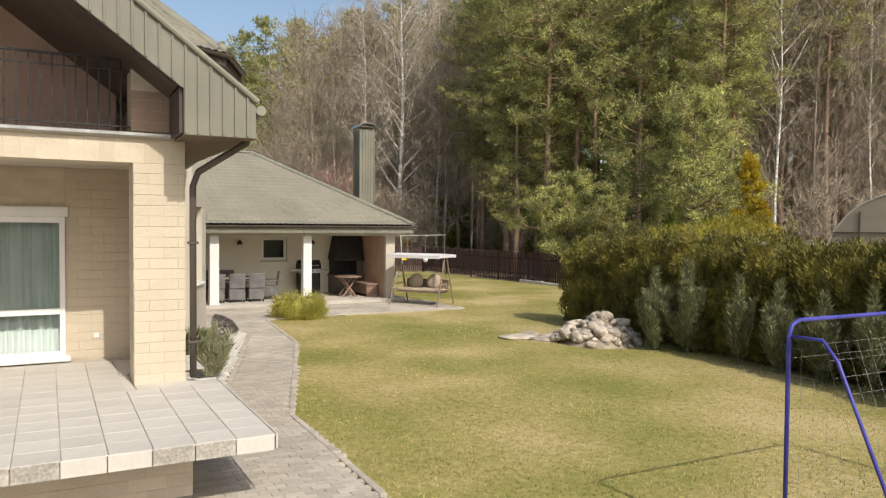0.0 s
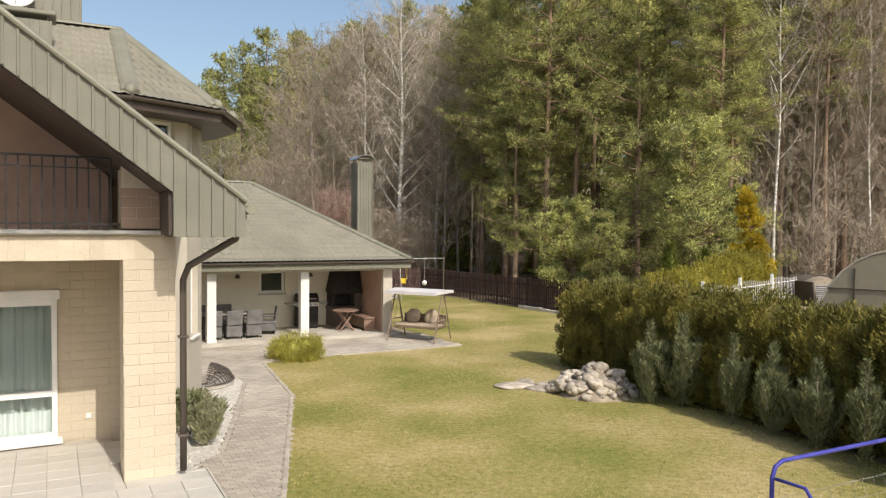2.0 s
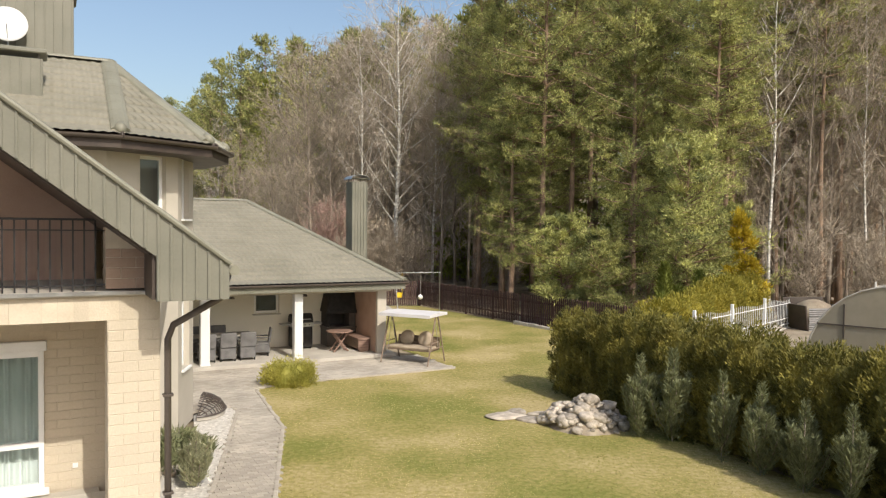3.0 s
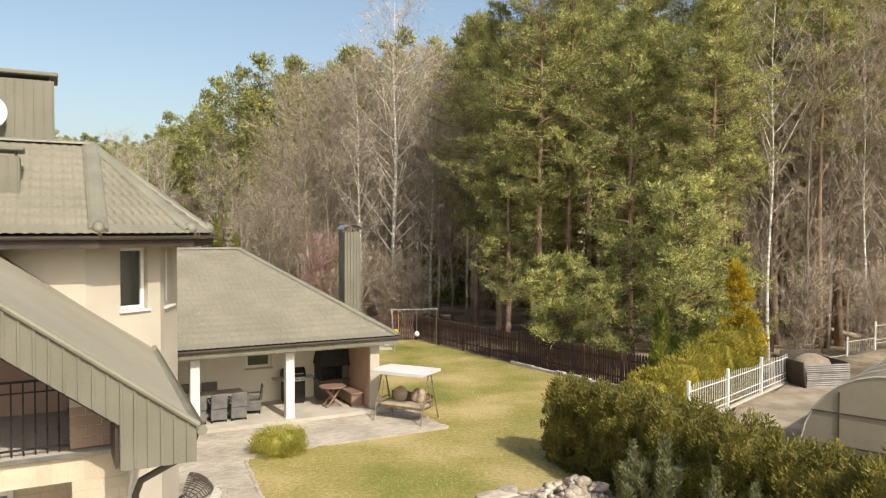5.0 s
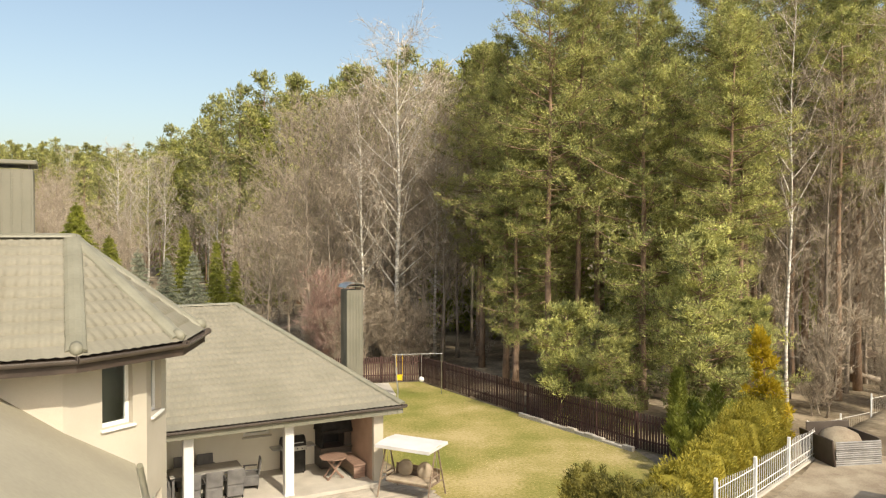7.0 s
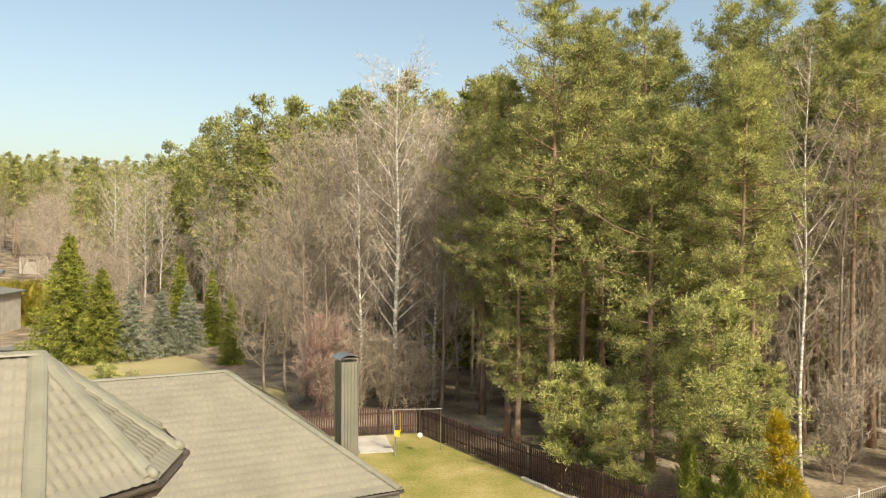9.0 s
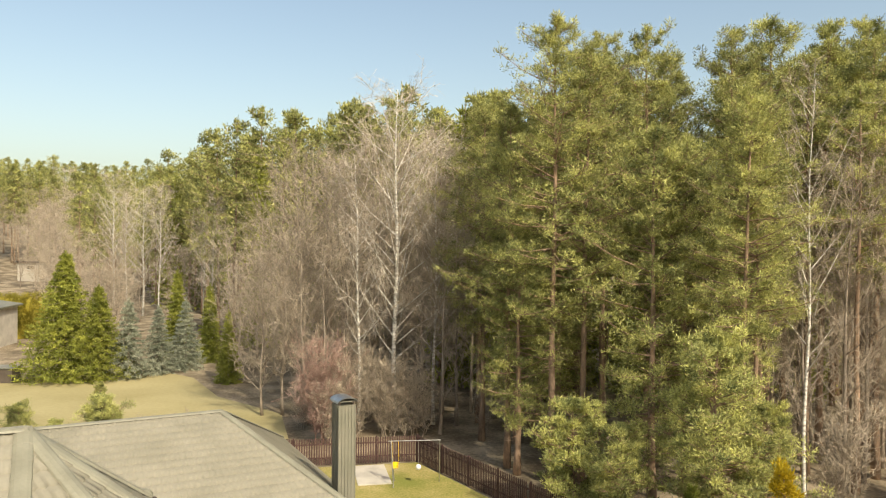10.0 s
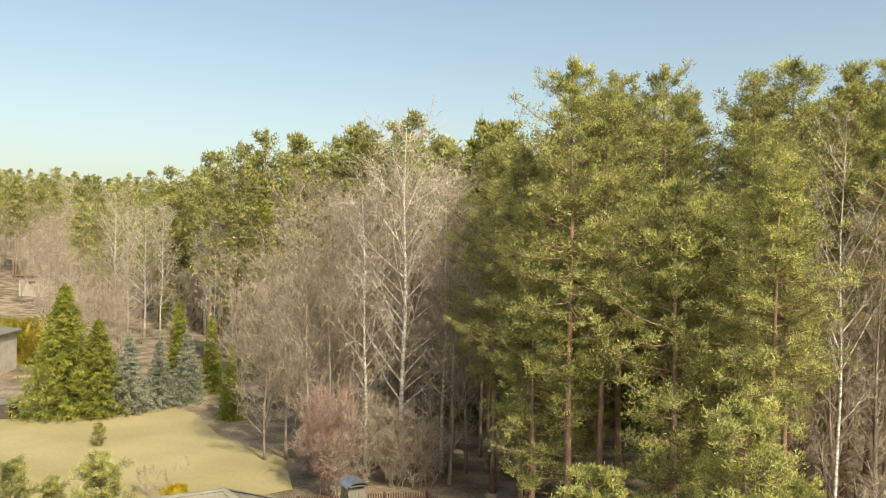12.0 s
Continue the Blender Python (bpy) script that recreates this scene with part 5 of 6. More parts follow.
# leafless trees and pines behind the blue spruces, then behind the far house
rr = random.Random(78)
for k in range(10):
    y = rr.uniform(92, 124)
    plant("bare", BARE[k % 3], y * rr.uniform(-0.60, -0.30), y, scale=rr.uniform(0.7, 0.95), label=L_BARE, name="bare_tree", group="leafless trees of the wood")
for k in range(12):
    y = rr.uniform(80, 94)
    plant("bare", BARE[k % 2], y * rr.uniform(-0.56, -0.36), y, scale=rr.uniform(0.5, 0.72), label=L_BARE, name="bare_tree", group="leafless trees of the wood")
for k in range(26):
    y = rr.uniform(132, 180)
    plant("pine", FAR[k % 3], y * rr.uniform(-0.53, -0.34), y, scale=rr.uniform(0.85, 1.05), label="tall pine in the wood behind", name="pine_tree", group="trees of the deep wood")
rr = random.Random(77)
for k in range(18):
    y = rr.uniform(150, 190)
    plant("bare", BARE[2] if k % 3 else BARE[0], y * rr.uniform(-0.66, -0.5), y, scale=rr.uniform(0.95, 1.25), label=L_BARE, name="bare_tree", group="leafless trees of the wood")

# the wood behind, farther off and higher up the slope to the west
rr = random.Random(9)
for k in range(230):
    px = rr.uniform(-0.62, 0.62) if k < 80 else rr.uniform(-0.36, 0.04) if k < 150 else rr.uniform(-0.68, -0.34)
    near = 62 if px > -0.1 else 80 if px > -0.28 else 108 if px > -0.36 else 122 if px > -0.42 else 190
    y = near + rr.random() ** 1.5 * (60 if near < 150 else 120)
    x = px * y + 0.5
    s = rr.uniform(0.98, 1.2)
    if k % 9 == 4:
        plant("spruce", FARSPRUCE[0], x, y, scale=s, label="tall dark spruce in the wood", name="spruce_tree", group="trees of the deep wood")
    else:
        plant("pine", FAR[k % 3], x, y, scale=s, label="tall pine in the wood behind", name="pine_tree", group="trees of the deep wood")
plant("spruce", FARSPRUCE[0], 0.58, 87.9, scale=1.36, label="tall dark spruce above the treetops", name="spruce_tree", group="trees of the deep wood")
for x, y, s in ((-13.4, 88.7, 1.2), (-22.8, 85.0, 1.13), (-19.6, 86.0, 1.13), (-26.5, 86.5, 1.08), (-3.1, 77.4, 1.06), (-16.5, 90.0, 1.14), (-29.5, 90, 1.06)):
    plant("pine", FAR[1], x, y, scale=s, label="tall pine in the wood behind", name="pine_tree", group="trees of the deep wood")

rr = random.Random(31)
for k in range(46):
    x, y = rr.uniform(2, 36), rr.uniform(56, 84)
    plant("spruce", FARSPRUCE[0], x, y, scale=rr.uniform(0.32, 0.62), label="dark young spruce between the trunks", name="spruce_tree", group="young spruces of the deep wood")
# spruces behind the garage
SP = [spruce_parts(101, 10.4, 3.9, 30, M_SPRUCE, 12, 0.30, 0.10, 0.12), spruce_parts(103, 6.6, 2.0, 17, M_BLUESPRUCE, 14, 0.20, 0.06, 0.3), spruce_parts(105, 8.6, 1.6, 22, M_SPRUCE, 9)]
for x, y, s, k, lab in ((-32.4, 62.3, 1.0, 0, "broad green spruce with branches to the ground"), (-29.8, 62.6, 0.74, 0, "broad green spruce with branches to the ground"), (-27.7, 63.4, 1.0, 1, "silvery blue spruce"), (-26.2, 65.7, 0.88, 1, "silvery blue spruce"),
                        (-24.8, 68.2, 0.95, 1, "silvery blue spruce"), (-26.7, 71.0, 1.0, 2, "slender green spruce"), (-19.0, 62.3, 0.68, 2, "slender green spruce"), (-24.2, 72.5, 0.85, 2, "slender green spruce")):
    plant("spruce", SP[k], x, y, scale=s, label=lab + " by the dry lawn", name="spruce_tree", group="spruces behind the garage")
for x, y, s in ((-16.9, 38.2, 0.72), (-21.5, 38.6, 0.62), (-19.8, 39.2, 0.46), (-25.2, 53.8, 0.28)):
    plant("pine", YOUNG[1], x, y, scale=s, label="small bushy pine on the dry lawn", name="dwarf_pine", category="shrub", group="dwarf pines")
plant("bush", shrub_parts(111, 0.7, 0.8, 900, M_GOLD, 0.14, 0.05), -15.9, 44.2, label="low rounded golden shrub", name="golden_shrub", category="shrub")
plant("bush", bare_parts(113, 1.5, 0.05, 0.8, 8, 5, 5, 0.015, M_TWIG, M_TWIG, 1.6, 0, 0.35, 0.006, 4), -17.3, 44.4, label="dry leafless garden shrub", name="dry_shrub", category="shrub")

# the hedge of dark thujas, and the yellower one along the white fence
TH = [hedge_parts(121, 2.45, 0.72, 130, 120, M_THUJA, 0.075, 0.03), hedge_parts(123, 2.4, 0.70, 130, 120, M_THUJA, 0.075, 0.03), hedge_parts(127, 2.5, 0.74, 130, 120, M_THUJA, 0.075, 0.03)]
rr = random.Random(3)
for a, b, n in (((3.55, 20.3), (6.3, 15.35), 12), ((6.55, 14.9), (9.1, 9.9), 12)):
    for i in range(n):
        f = (i + rr.uniform(-0.12, 0.12)) / (n - 1)
        x, y = a[0] + (b[0] - a[0]) * f + rr.uniform(-0.08, 0.08), a[1] + (b[1] - a[1]) * f
        plant("thuja", TH[i % 3], x, y, 0.0, rr.uniform(0.87, 1.0), label="dense dark green thuja in the clipped hedge", name="thuja", category="hedge plant", group="thuja hedge beside the lawn")
THY = [hedge_parts(125, 2.4, 0.68, 110, 90, M_THUJA_Y, 0.09, 0.034)]
for i in range(13):
    f = i / 12
    x, y = 5.0 + 5.1 * f, 18.9 + 7.1 * f
    plant("thuja", THY[0], x, y, 0.2 + 0.4 * f, (0.92 + 0.06 * f) * rr.uniform(0.95, 1.04), label="yellow-green thuja in the hedge along the white fence", name="thuja", category="hedge plant", group="thuja hedge along the white fence")
JU = [juniper_parts(131, 1.6, 0.44, 20, 700, M_JUNIPER), juniper_parts(133, 1.55, 0.48, 24, 700, M_JUNIPER), juniper_parts(135, 1.7, 0.40, 16, 700, M_JUNIPER)]
for i, (x, y, s) in enumerate(((4.31, 16.3, 1.1), (4.93, 16.02, 1.25), (5.5, 14.67, 1.02), (5.96, 13.94, 1.05), (6.35, 13.08, 1.0), (6.7, 12.19, 1.0), (7.1, 11.1, 1.0), (7.6, 10.2, 1.0))):
    plant("juniper", JU[i % 3], x, y, 0.0, s, label="grey-green upright juniper in front of the hedge", name="juniper", category="shrub", group="junipers along the hedge")
plant("bush", juniper_parts(141, 3.0, 1.9, 44, 1100, M_SPRUCE, 0.20, 0.05), 8.9, 27.3, label="broad dark green spreading juniper", name="spreading_juniper", category="shrub")
plant("bush", shrub_parts(143, 3.2, 0.42, 2600, M_SPRUCE, 0.16, 0.05, 1.4, 0.6, 0.75), 8.2, 29.3, label="narrow dark green columnar thuja", name="columnar_thuja", category="shrub")
plant("bush", pine_parts(145, 4.1, 0.1, 0.6, 30, 26, 0.17, 0.055, 0.24, 0.06, 0.7, M_GOLD), 10.05, 25.8, 0.7, label="golden-yellow conifer with loose branches", name="golden_conifer", category="tree")
plant("bush", hedge_parts(147, 0.68, 0.74, 110, 80, M_BUSH, 0.06, 0.024), -4.45, 20.95, -0.04, 0.92, label="rounded yellow-green evergreen bush beside the paving", name="round_bush", category="shrub")
plant("bush", juniper_parts(149, 0.95, 0.38, 34, 320, M_SAGE, 0.09, 0.018), -4.02, 12.68, 0.0, label="upright grey-green shrub in the gravel bed", name="upright_shrub", category="shrub")
plant("bush", shrub_parts(151, 0.6, 0.7, 1500, M_JUNIPER, 0.13, 0.04, 0.8, 0.1, 0.5), *hxy(1.35, 4.7), 0.05, label="low dull green shrub in the gravel bed", name="low_shrub", category="shrub")
for i in range(6):
    plant("thuja", THY[0], -55 + i * 1.7, 86 + (i % 2), scale=2.1, label="tall yellow-green hedge thuja by the far house", name="thuja", category="hedge plant", group="far hedge")


# ---- fences ----
def picket_fence(a, b, label):
    a, b = Vector(a), Vector(b)
    n = int((b - a).length / 0.125)
    ang = math.degrees(math.atan2(b.y - a.y, b.x - a.x))
    e = thing("picket_fence", pose(a.x, a.y, 0, 0, 0, ang), label, "fence")
    L = (b - a).length
    for z in (0.35, 1.05):
        part("rail", Geo().box(0, L, 0.012, 0.05, z, z + 0.07, b=0.006), M_FENCE, e)
    me = Geo().prism([(0, 0), (0.075, 0), (0.075, 1.30), (0.0375, 1.36), (0, 1.30)], 0, 0.02).mesh("picket", M_FENCE)
    for i in range(n):
        ob = part("picket", me, M_FENCE, e)
        ob.matrix_local = pose(i * 0.125, 0.0, 0.06 + random.uniform(-0.012, 0.012), 90, 0, 0)
    k = max(1, round(L / 2.4))
    post = Geo().box(-0.04, 0.04, 0.05, 0.13, -0.1, 1.42, b=0.006).mesh("post", M_FENCE)
    for i in range(k + 1):
        part("post", post, M_FENCE, e).location = (L * i / k, 0, 0)


picket_fence((-10.5, 40.3), (-2.25, 42.1), "low red-brown wooden picket fence before the wood")
picket_fence((-2.25, 42.1), (3.05, 34.85), "dark brown wooden picket fence before the wood")
picket_fence((3.05, 34.85), (6.75, 29.95), "dark brown wooden picket fence before the wood")
picket_fence((6.75, 29.95), (9.4, 27.4), "dark brown picket fence half hidden by evergreens")
for i in range(13):
    f = i / 13
    e = tagged(part("kerb_block", Geo().box(0, 0.5, -0.09, 0.09, 0, 0.15 + random.uniform(-0.05, 0.05), b=0.02), M_WEATHER), "weathered concrete block along the fence", "kerb block", "kerb blocks")
    e.matrix_world = pose(2.75 + 3.9 * f, 34.75 - 5.15 * f, -0.02, 0, 0, -52.9 + random.uniform(-2, 2))

# white metal fence on the neighbour's edge
POSTS = [(6.36, 19.4), (7.92, 21.12), (9.55, 23.0), (11.1, 24.8)]
for i, (a, b) in enumerate(zip(POSTS, POSTS[1:])):
    ang = math.degrees(math.atan2(b[1] - a[1], b[0] - a[0]))
    L = math.hypot(b[0] - a[0], b[1] - a[1])
    e = thing("metal_fence", pose(a[0], a[1], 1.30, 0, 0, ang), "white-painted metal bar fence panel with a square post", "fence", "white fence panels")
    part("post", Geo().box(-0.038, 0.038, -0.038, 0.038, -0.3, 1.12, b=0.008), M_WHITE, e)
    for z in (0.16, 0.34, 0.82):
        part("rail", Geo().box(0.05, L - 0.05, -0.01, 0.01, z, z + 0.02, b=0.003), M_WHITE, e)
    bar = Geo().box(-0.007, 0.007, -0.007, 0.007, 0.1, 0.97).mesh("bar", M_WHITE)
    for k in range(1, 17):
        part("bar", bar, M_WHITE, e).location = (L * k / 17, 0, 0.04 * math.sin(k * 0.37))
    part("footing", Geo().box(0.0, L, -0.07, 0.07, -0.05, 0.06, b=0.02), M_CONCRETE, e)
for i in range(6):
    x, y = 13.0 + i * 1.75, 29.6 + i * 1.15
    e = thing("mesh_fence", pose(x, y, height(x, y), 0, 0, 33.3), "pale garden fence panel with thin rails", "fence", "far garden fence")
    part("post", Geo().tube([(0, 0, -0.2), (0, 0, 1.25)], 0.035, 8), M_WHITE, e)
    for z in (0.3, 0.45, 1.05):
        part("rail", Geo().tube([(0, 0, z), (2.09, 0, z)], 0.017, 5), M_CONCRETE, e)
    wire = Geo().tube([(0, 0, 0.1), (0, 0, 1.1)], 0.006, 4).mesh("wire", M_CONCRETE)
    for k in range(1, 14):
        part("wire", wire, M_CONCRETE, e).location = (k * 0.15, 0, 0)

# greenhouse
gh = thing("greenhouse", pose(7.65, 16.1, 1.32, 0, 0, -40), "arched polycarbonate greenhouse with grey metal frame", "greenhouse")
GW, GHH, GL = 3.4, 2.08, 6.0
arc = [(GW / 2 - GW / 2 * math.cos(math.pi * i / 16), GHH * math.sin(math.pi * i / 16) ** 0.8) for i in range(17)]
g = Geo()
g.v = [(x, y, z) for y in (0, GL) for x, z in arc]
g.f = [(i, 17 + i, 18 + i, i + 1) for i in range(16)]
part("cover", g, M_POLY, gh, smooth=True)
part("end_wall", Geo().add([(x, 0.01, z) for x, z in arc], [tuple(range(17))]), M_POLY, gh)
part("end_wall", Geo().add([(x, GL - 0.01, z) for x, z in arc], [tuple(range(17))[::-1]]), M_POLY, gh)
for y in (0.0, 1.0, 2.0, 3.0, 4.0, 5.0, 6.0):
    part("hoop", Geo().tube([(x, y, z + 0.012) for x, z in arc], 0.018, 6), M_CONCRETE, gh)
for x, top in ((0.75, 1.68), (1.7, 2.06), (2.65, 1.68)):
    part("upright", Geo().box(x - 0.015, x + 0.015, -0.02, 0.005, 0, top), M_GUTTER, gh)
for z, x0, x1 in ((0.6, 0.06, 3.34), (1.25, 0.25, 3.15)):
    part("cross_rail", Geo().box(x0, x1, -0.018, 0.004, z - 0.014, z + 0.014), M_GUTTER, gh)

# compost bay
cb = thing("compost_bay", pose(11.3, 23.9, 1.3, 0, 0, 12), "compost bay of grey corrugated sheets with soil heap", "compost bay")
for k in range(3):
    g = Geo()
    n = 30
    g.v = [(x, -0.02 - 0.03 * k + 0.16 * (0.24 * k + 0.25 * i / n) + 0.014 * math.cos(i * 0.85), 0.24 * k + 0.25 * i / n) for x in (0.0, 1.5) for i in range(n + 1)]
    g.f = [(n + 1 + i, n + 2 + i, i + 1, i) for i in range(n)]
    part("corrugated_sheet", g, M_GALV, cb)
part("side_board", Geo().box(-0.12, -0.06, -0.1, 1.4, 0, 0.85, pose(0, 0, 0, 0, -8, 0), 0.01), M_DARKTRIM, cb)
part("side_board", Geo().box(1.55, 1.61, 0.2, 1.5, 0, 0.75, None, 0.01), M_GUTTER, cb)
part("back_board", Geo().box(0.1, 1.6, 1.5, 1.55, 0, 0.95, None, 0.01), M_GUTTER, cb)
part("soil_heap", Geo().lathe([(0.66, 0.0), (0.64, 0.5), (0.5, 0.78), (0.2, 0.92), (0.02, 0.95)], 14, pose(0.75, 0.82, 0.0)), M_SOIL, cb, smooth=True)
sh = thing("shelter", pose(22.2, 45.5, height(22, 45.5), 0, 0, 20), "low weathered wooden lean-to shelter in the wood", "shelter")
part("roof_board", Geo().box(-1.6, 1.6, -0.9, 0.9, 1.5, 1.56, pose(0, 0, 0, 14, 0, 0), 0.01), M_OLDWOOD, sh)
for x in (-1.4, 1.4):
    for y in (-0.7, 0.7):
        part("post", Geo().box(x - 0.05, x + 0.05, y - 0.05, y + 0.05, 0, 1.5 + y * 0.22), M_OLDWOOD, sh)
g = thing("fallen_trunk", pose(21.2, 43.0, height(21, 43) + 0.4, 0, 0, -25), "fallen grey tree trunk leaning in the wood", "log")
part("log", Geo().tube([(-2.2, 0, 0.7), (0, 0.05, 0.2), (2.0, 0, -0.25)], [0.09, 0.13, 0.17], 9), M_BARK, g, smooth=True)

# ---- garden things ----
def stone_mesh(seed, n=2):
    bm = bmesh.new()
    bmesh.ops.create_icosphere(bm, subdivisions=n, radius=1)
    pick = random.Random(seed)
    cuts = [Vector((pick.gauss(0, 1), pick.gauss(0, 1), pick.gauss(0, 1))).normalized() for i in range(6)]
    for v in bm.verts:
        d = noise.noise(v.co * 1.1 + Vector((seed * 7.3, seed, 0))) * 0.45 + noise.noise(v.co * 2.7 + Vector((seed, 0, 3))) * 0.14
        v.co = v.co * (1 + d)
        for n2 in cuts:
            v.co -= n2 * 0.7 * max(0.0, v.co.dot(n2) - 0.7)
        v.co.z *= 0.72
    me = bpy.data.meshes.new("stone")
    bm.to_mesh(me)
    bm.free()
    me.materials.append(M_STONE)
    me.shade_smooth()
    return me


STONES = [stone_mesh(i) for i in range(7)]
rr = random.Random(12)
heap = thing("rock_pile", pose(3.25, 17.15, 0), "heap of rounded field stones on the lawn", "rock pile")
for i in range(170):
    a, d = rr.uniform(0, 6.283), math.sqrt(rr.random())
    x, y = 0.95 * d * math.cos(a), 0.75 * d * math.sin(a)
    h = 0.66 * (1 - d) ** 0.7
    s = rr.uniform(0.06, 0.12) if i % 5 else rr.uniform(0.15, 0.23)
    ob = part("stone", STONES[i % 7], M_STONE, heap)
    ob.matrix_local = pose(x, y, h + rr.uniform(-0.03, 0.05), rr.uniform(-25, 25), rr.uniform(-25, 25), rr.uniform(0, 360)) @ Matrix.Diagonal((s * rr.uniform(0.9, 1.4), s, s, 1))
part("heap_core", Geo().lathe([(0.85, 0.0), (0.6, 0.2), (0.35, 0.42), (0.05, 0.62)], 12), M_SOIL, heap)
for i, (x, y, s, t) in enumerate(((1.55, 17.75, 0.55, 20), (2.1, 17.45, 0.4, -15), (1.75, 18.15, 0.42, 60), (2.35, 18.05, 0.35, 5), (4.0, 17.75, 0.3, 40))):
    ob = tagged(part("flat_stone", STONES[i % 7], M_STONE), "flat grey stone lying in the grass", "stone", "flat stones by the rock pile")
    ob.matrix_world = pose(x, y, 0.02, 0, 0, t) @ Matrix.Diagonal((s, s * 0.6, 0.09, 1))

# football goal
goal = thing("football_goal", pose(2.83, 6.25, 0, 0, 0, 29.5), "small football goal of blue painted tube with netting", "football goal")
W, HH, D = 3.0, 1.92, 1.15
part("front_frame", Geo().tube([(0, 0, 0), (0, 0, HH - 0.12), (0.035, 0, HH - 0.035), (0.12, 0, HH), (W - 0.12, 0, HH), (W - 0.035, 0, HH - 0.035), (W, 0, HH - 0.12), (W, 0, 0)], 0.018, 10), M_BLUE, goal, smooth=True)
for x in (0.0, W):
    part("stay", Geo().tube([(x, -0.03, HH - 0.12), (x + (0.02 if x == 0 else -0.02), -0.28, HH - 0.12), (x, -0.42, HH - 0.26), (x, -D, 0.03)], 0.0145, 8), M_BLUE, goal, smooth=True)
part("ground_bar", Geo().tube([(0, -D, 0.03), (W, -D, 0.03)], 0.024, 8), M_BLUE, goal, smooth=True)
q = Soup(77)
top = lambda f: np.array((0, -0.30, HH - 0.14)) + np.array((0, -D + 0.30, -HH + 0.17)) * f
A, B = [], []
for i in range(23):
    x = W * i / 22
    for k in range(14):
        sag = 0.05 * math.sin(math.pi * k / 14)
        A.append(top(k / 14) + (x, 0.08 * math.sin(math.pi * k / 14), -sag * 0.3)), B.append(top((k + 1) / 14) + (x, 0.08 * math.sin(math.pi * (k + 1) / 14), -sag * 0.3))
        if i < 22:
            A.append(top(k / 14) + (x, 0.08 * math.sin(math.pi * k / 14), 0)), B.append(top(k / 14) + (W * (i + 1) / 22, 0.08 * math.sin(math.pi * k / 14), 0))
for x in (0.0, W):
    for k in range(1, 9):
        f = k / 9
        A.append(np.array((x, -0.01, HH * (1 - f)))), B.append(np.array((x, -D * f * 0.95 - 0.02, HH * (1 - f))))
        A.append(np.array((x, -D * f * 0.9, HH * (1 - f)))), B.append(np.array((x, -D * f * 0.9, 0.02)))
A.append(np.array((0.05, 0, HH - 0.30))), B.append(np.array((W - 0.05, 0, HH - 0.33)))
q.sticks(np.array(A), np.array(B), 0.0014, 0.0014)
part("net", q.mesh("net", M_ROPE), M_ROPE, goal, "thin grey netting")

# children's swing by the far fence
sw = thing("swing_frame", pose(-3.2, 38.4, 0, 0, 0, 4), "children's swing frame with yellow seat and white ball", "swing")
part("crossbar", Geo().tube([(-0.15, 0, 2.06), (2.35, 0, 2.12)], 0.022, 8), M_STEEL, sw)
for y in (-0.5, 0.5):
    part("leg", Geo().tube([(0, 0, 2.06), (0.15, y, 0)], 0.025, 7), M_STEEL, sw)
part("leg", Geo().tube([(2.3, 0, 2.12), (2.3, 0.4, 0)], 0.02, 7), M_STEEL, sw)
for x in (0.05, 0.35):
    part("rope", Geo().tube([(x, 0, 2.06), (x + 0.02, 0, 1.0)], 0.009, 5), M_YELLOW, sw)
part("seat", Geo().box(0.05, 0.35, -0.12, 0.12, 0.80, 0.84, b=0.015).box(0.05, 0.35, 0.09, 0.12, 0.84, 1.05, b=0.01).box(0.05, 0.08, -0.12, 0.09, 0.84, 0.95, b=0.008).box(0.32, 0.35, -0.12, 0.09, 0.84, 0.95, b=0.008), M_YELLOW, sw)
part("rope", Geo().tube([(1.3, 0, 2.08), (1.3, 0, 0.95)], 0.009, 5), M_ROPE, sw)
part("ball", Geo().lathe([(0.01, -0.14), (0.1, -0.1), (0.14, 0.0), (0.1, 0.1), (0.01, 0.14)], 12, pose(1.3, 0, 0.83)), M_WHITE, sw, smooth=True)
tagged(part("play_slab", Geo().box(-1.1, 0.5, -1.5, 1.5, 0, 0.05, pose(-4.0, 39.8, 0, 0, 0, 14), 0.01), M_CONCRETE), "pale concrete slab beside the picket fence", "slab", kind="structure")

# garden swing seat with canopy
gs = thing("garden_swing", pose(-1.22, 24.55, 0.04, 0, 0, -24), "cushioned garden swing seat under a white canopy", "garden swing")
for x in (-0.86, 0.86):
    for y in (-0.62, 0.62):
        part("leg", Geo().tube([(x, y, 0), (x * 1.0, y * 0.12, 1.56)], 0.026, 8), M_OLDWOOD, gs)
    part("side_bar", Geo().tube([(x, -0.42, 0.5), (x, 0.42, 0.5)], 0.02, 7), M_OLDWOOD, gs)
part("top_bar", Geo().tube([(-0.9, 0, 1.56), (0.9, 0, 1.56)], 0.026, 8), M_OLDWOOD, gs)
part("canopy", Geo().add([(x, y, z) for z0 in (0, 0.03) for x, y, z in ((-0.93, -0.62, 1.60 + z0), (0.93, -0.62, 1.60 + z0), (0.93, 0.0, 1.645 + z0), (-0.93, 0.0, 1.645 + z0), (0.93, 0.62, 1.60 + z0), (-0.93, 0.62, 1.60 + z0))],
     [(1, 0, 3, 2), (2, 3, 5, 4), (6, 7, 8, 9), (9, 8, 10, 11), (0, 1, 7, 6), (4, 5, 11, 10), (1, 2, 8, 7), (2, 4, 10, 8), (3, 0, 6, 9), (5, 3, 9, 11)]), M_CANOPY, gs)
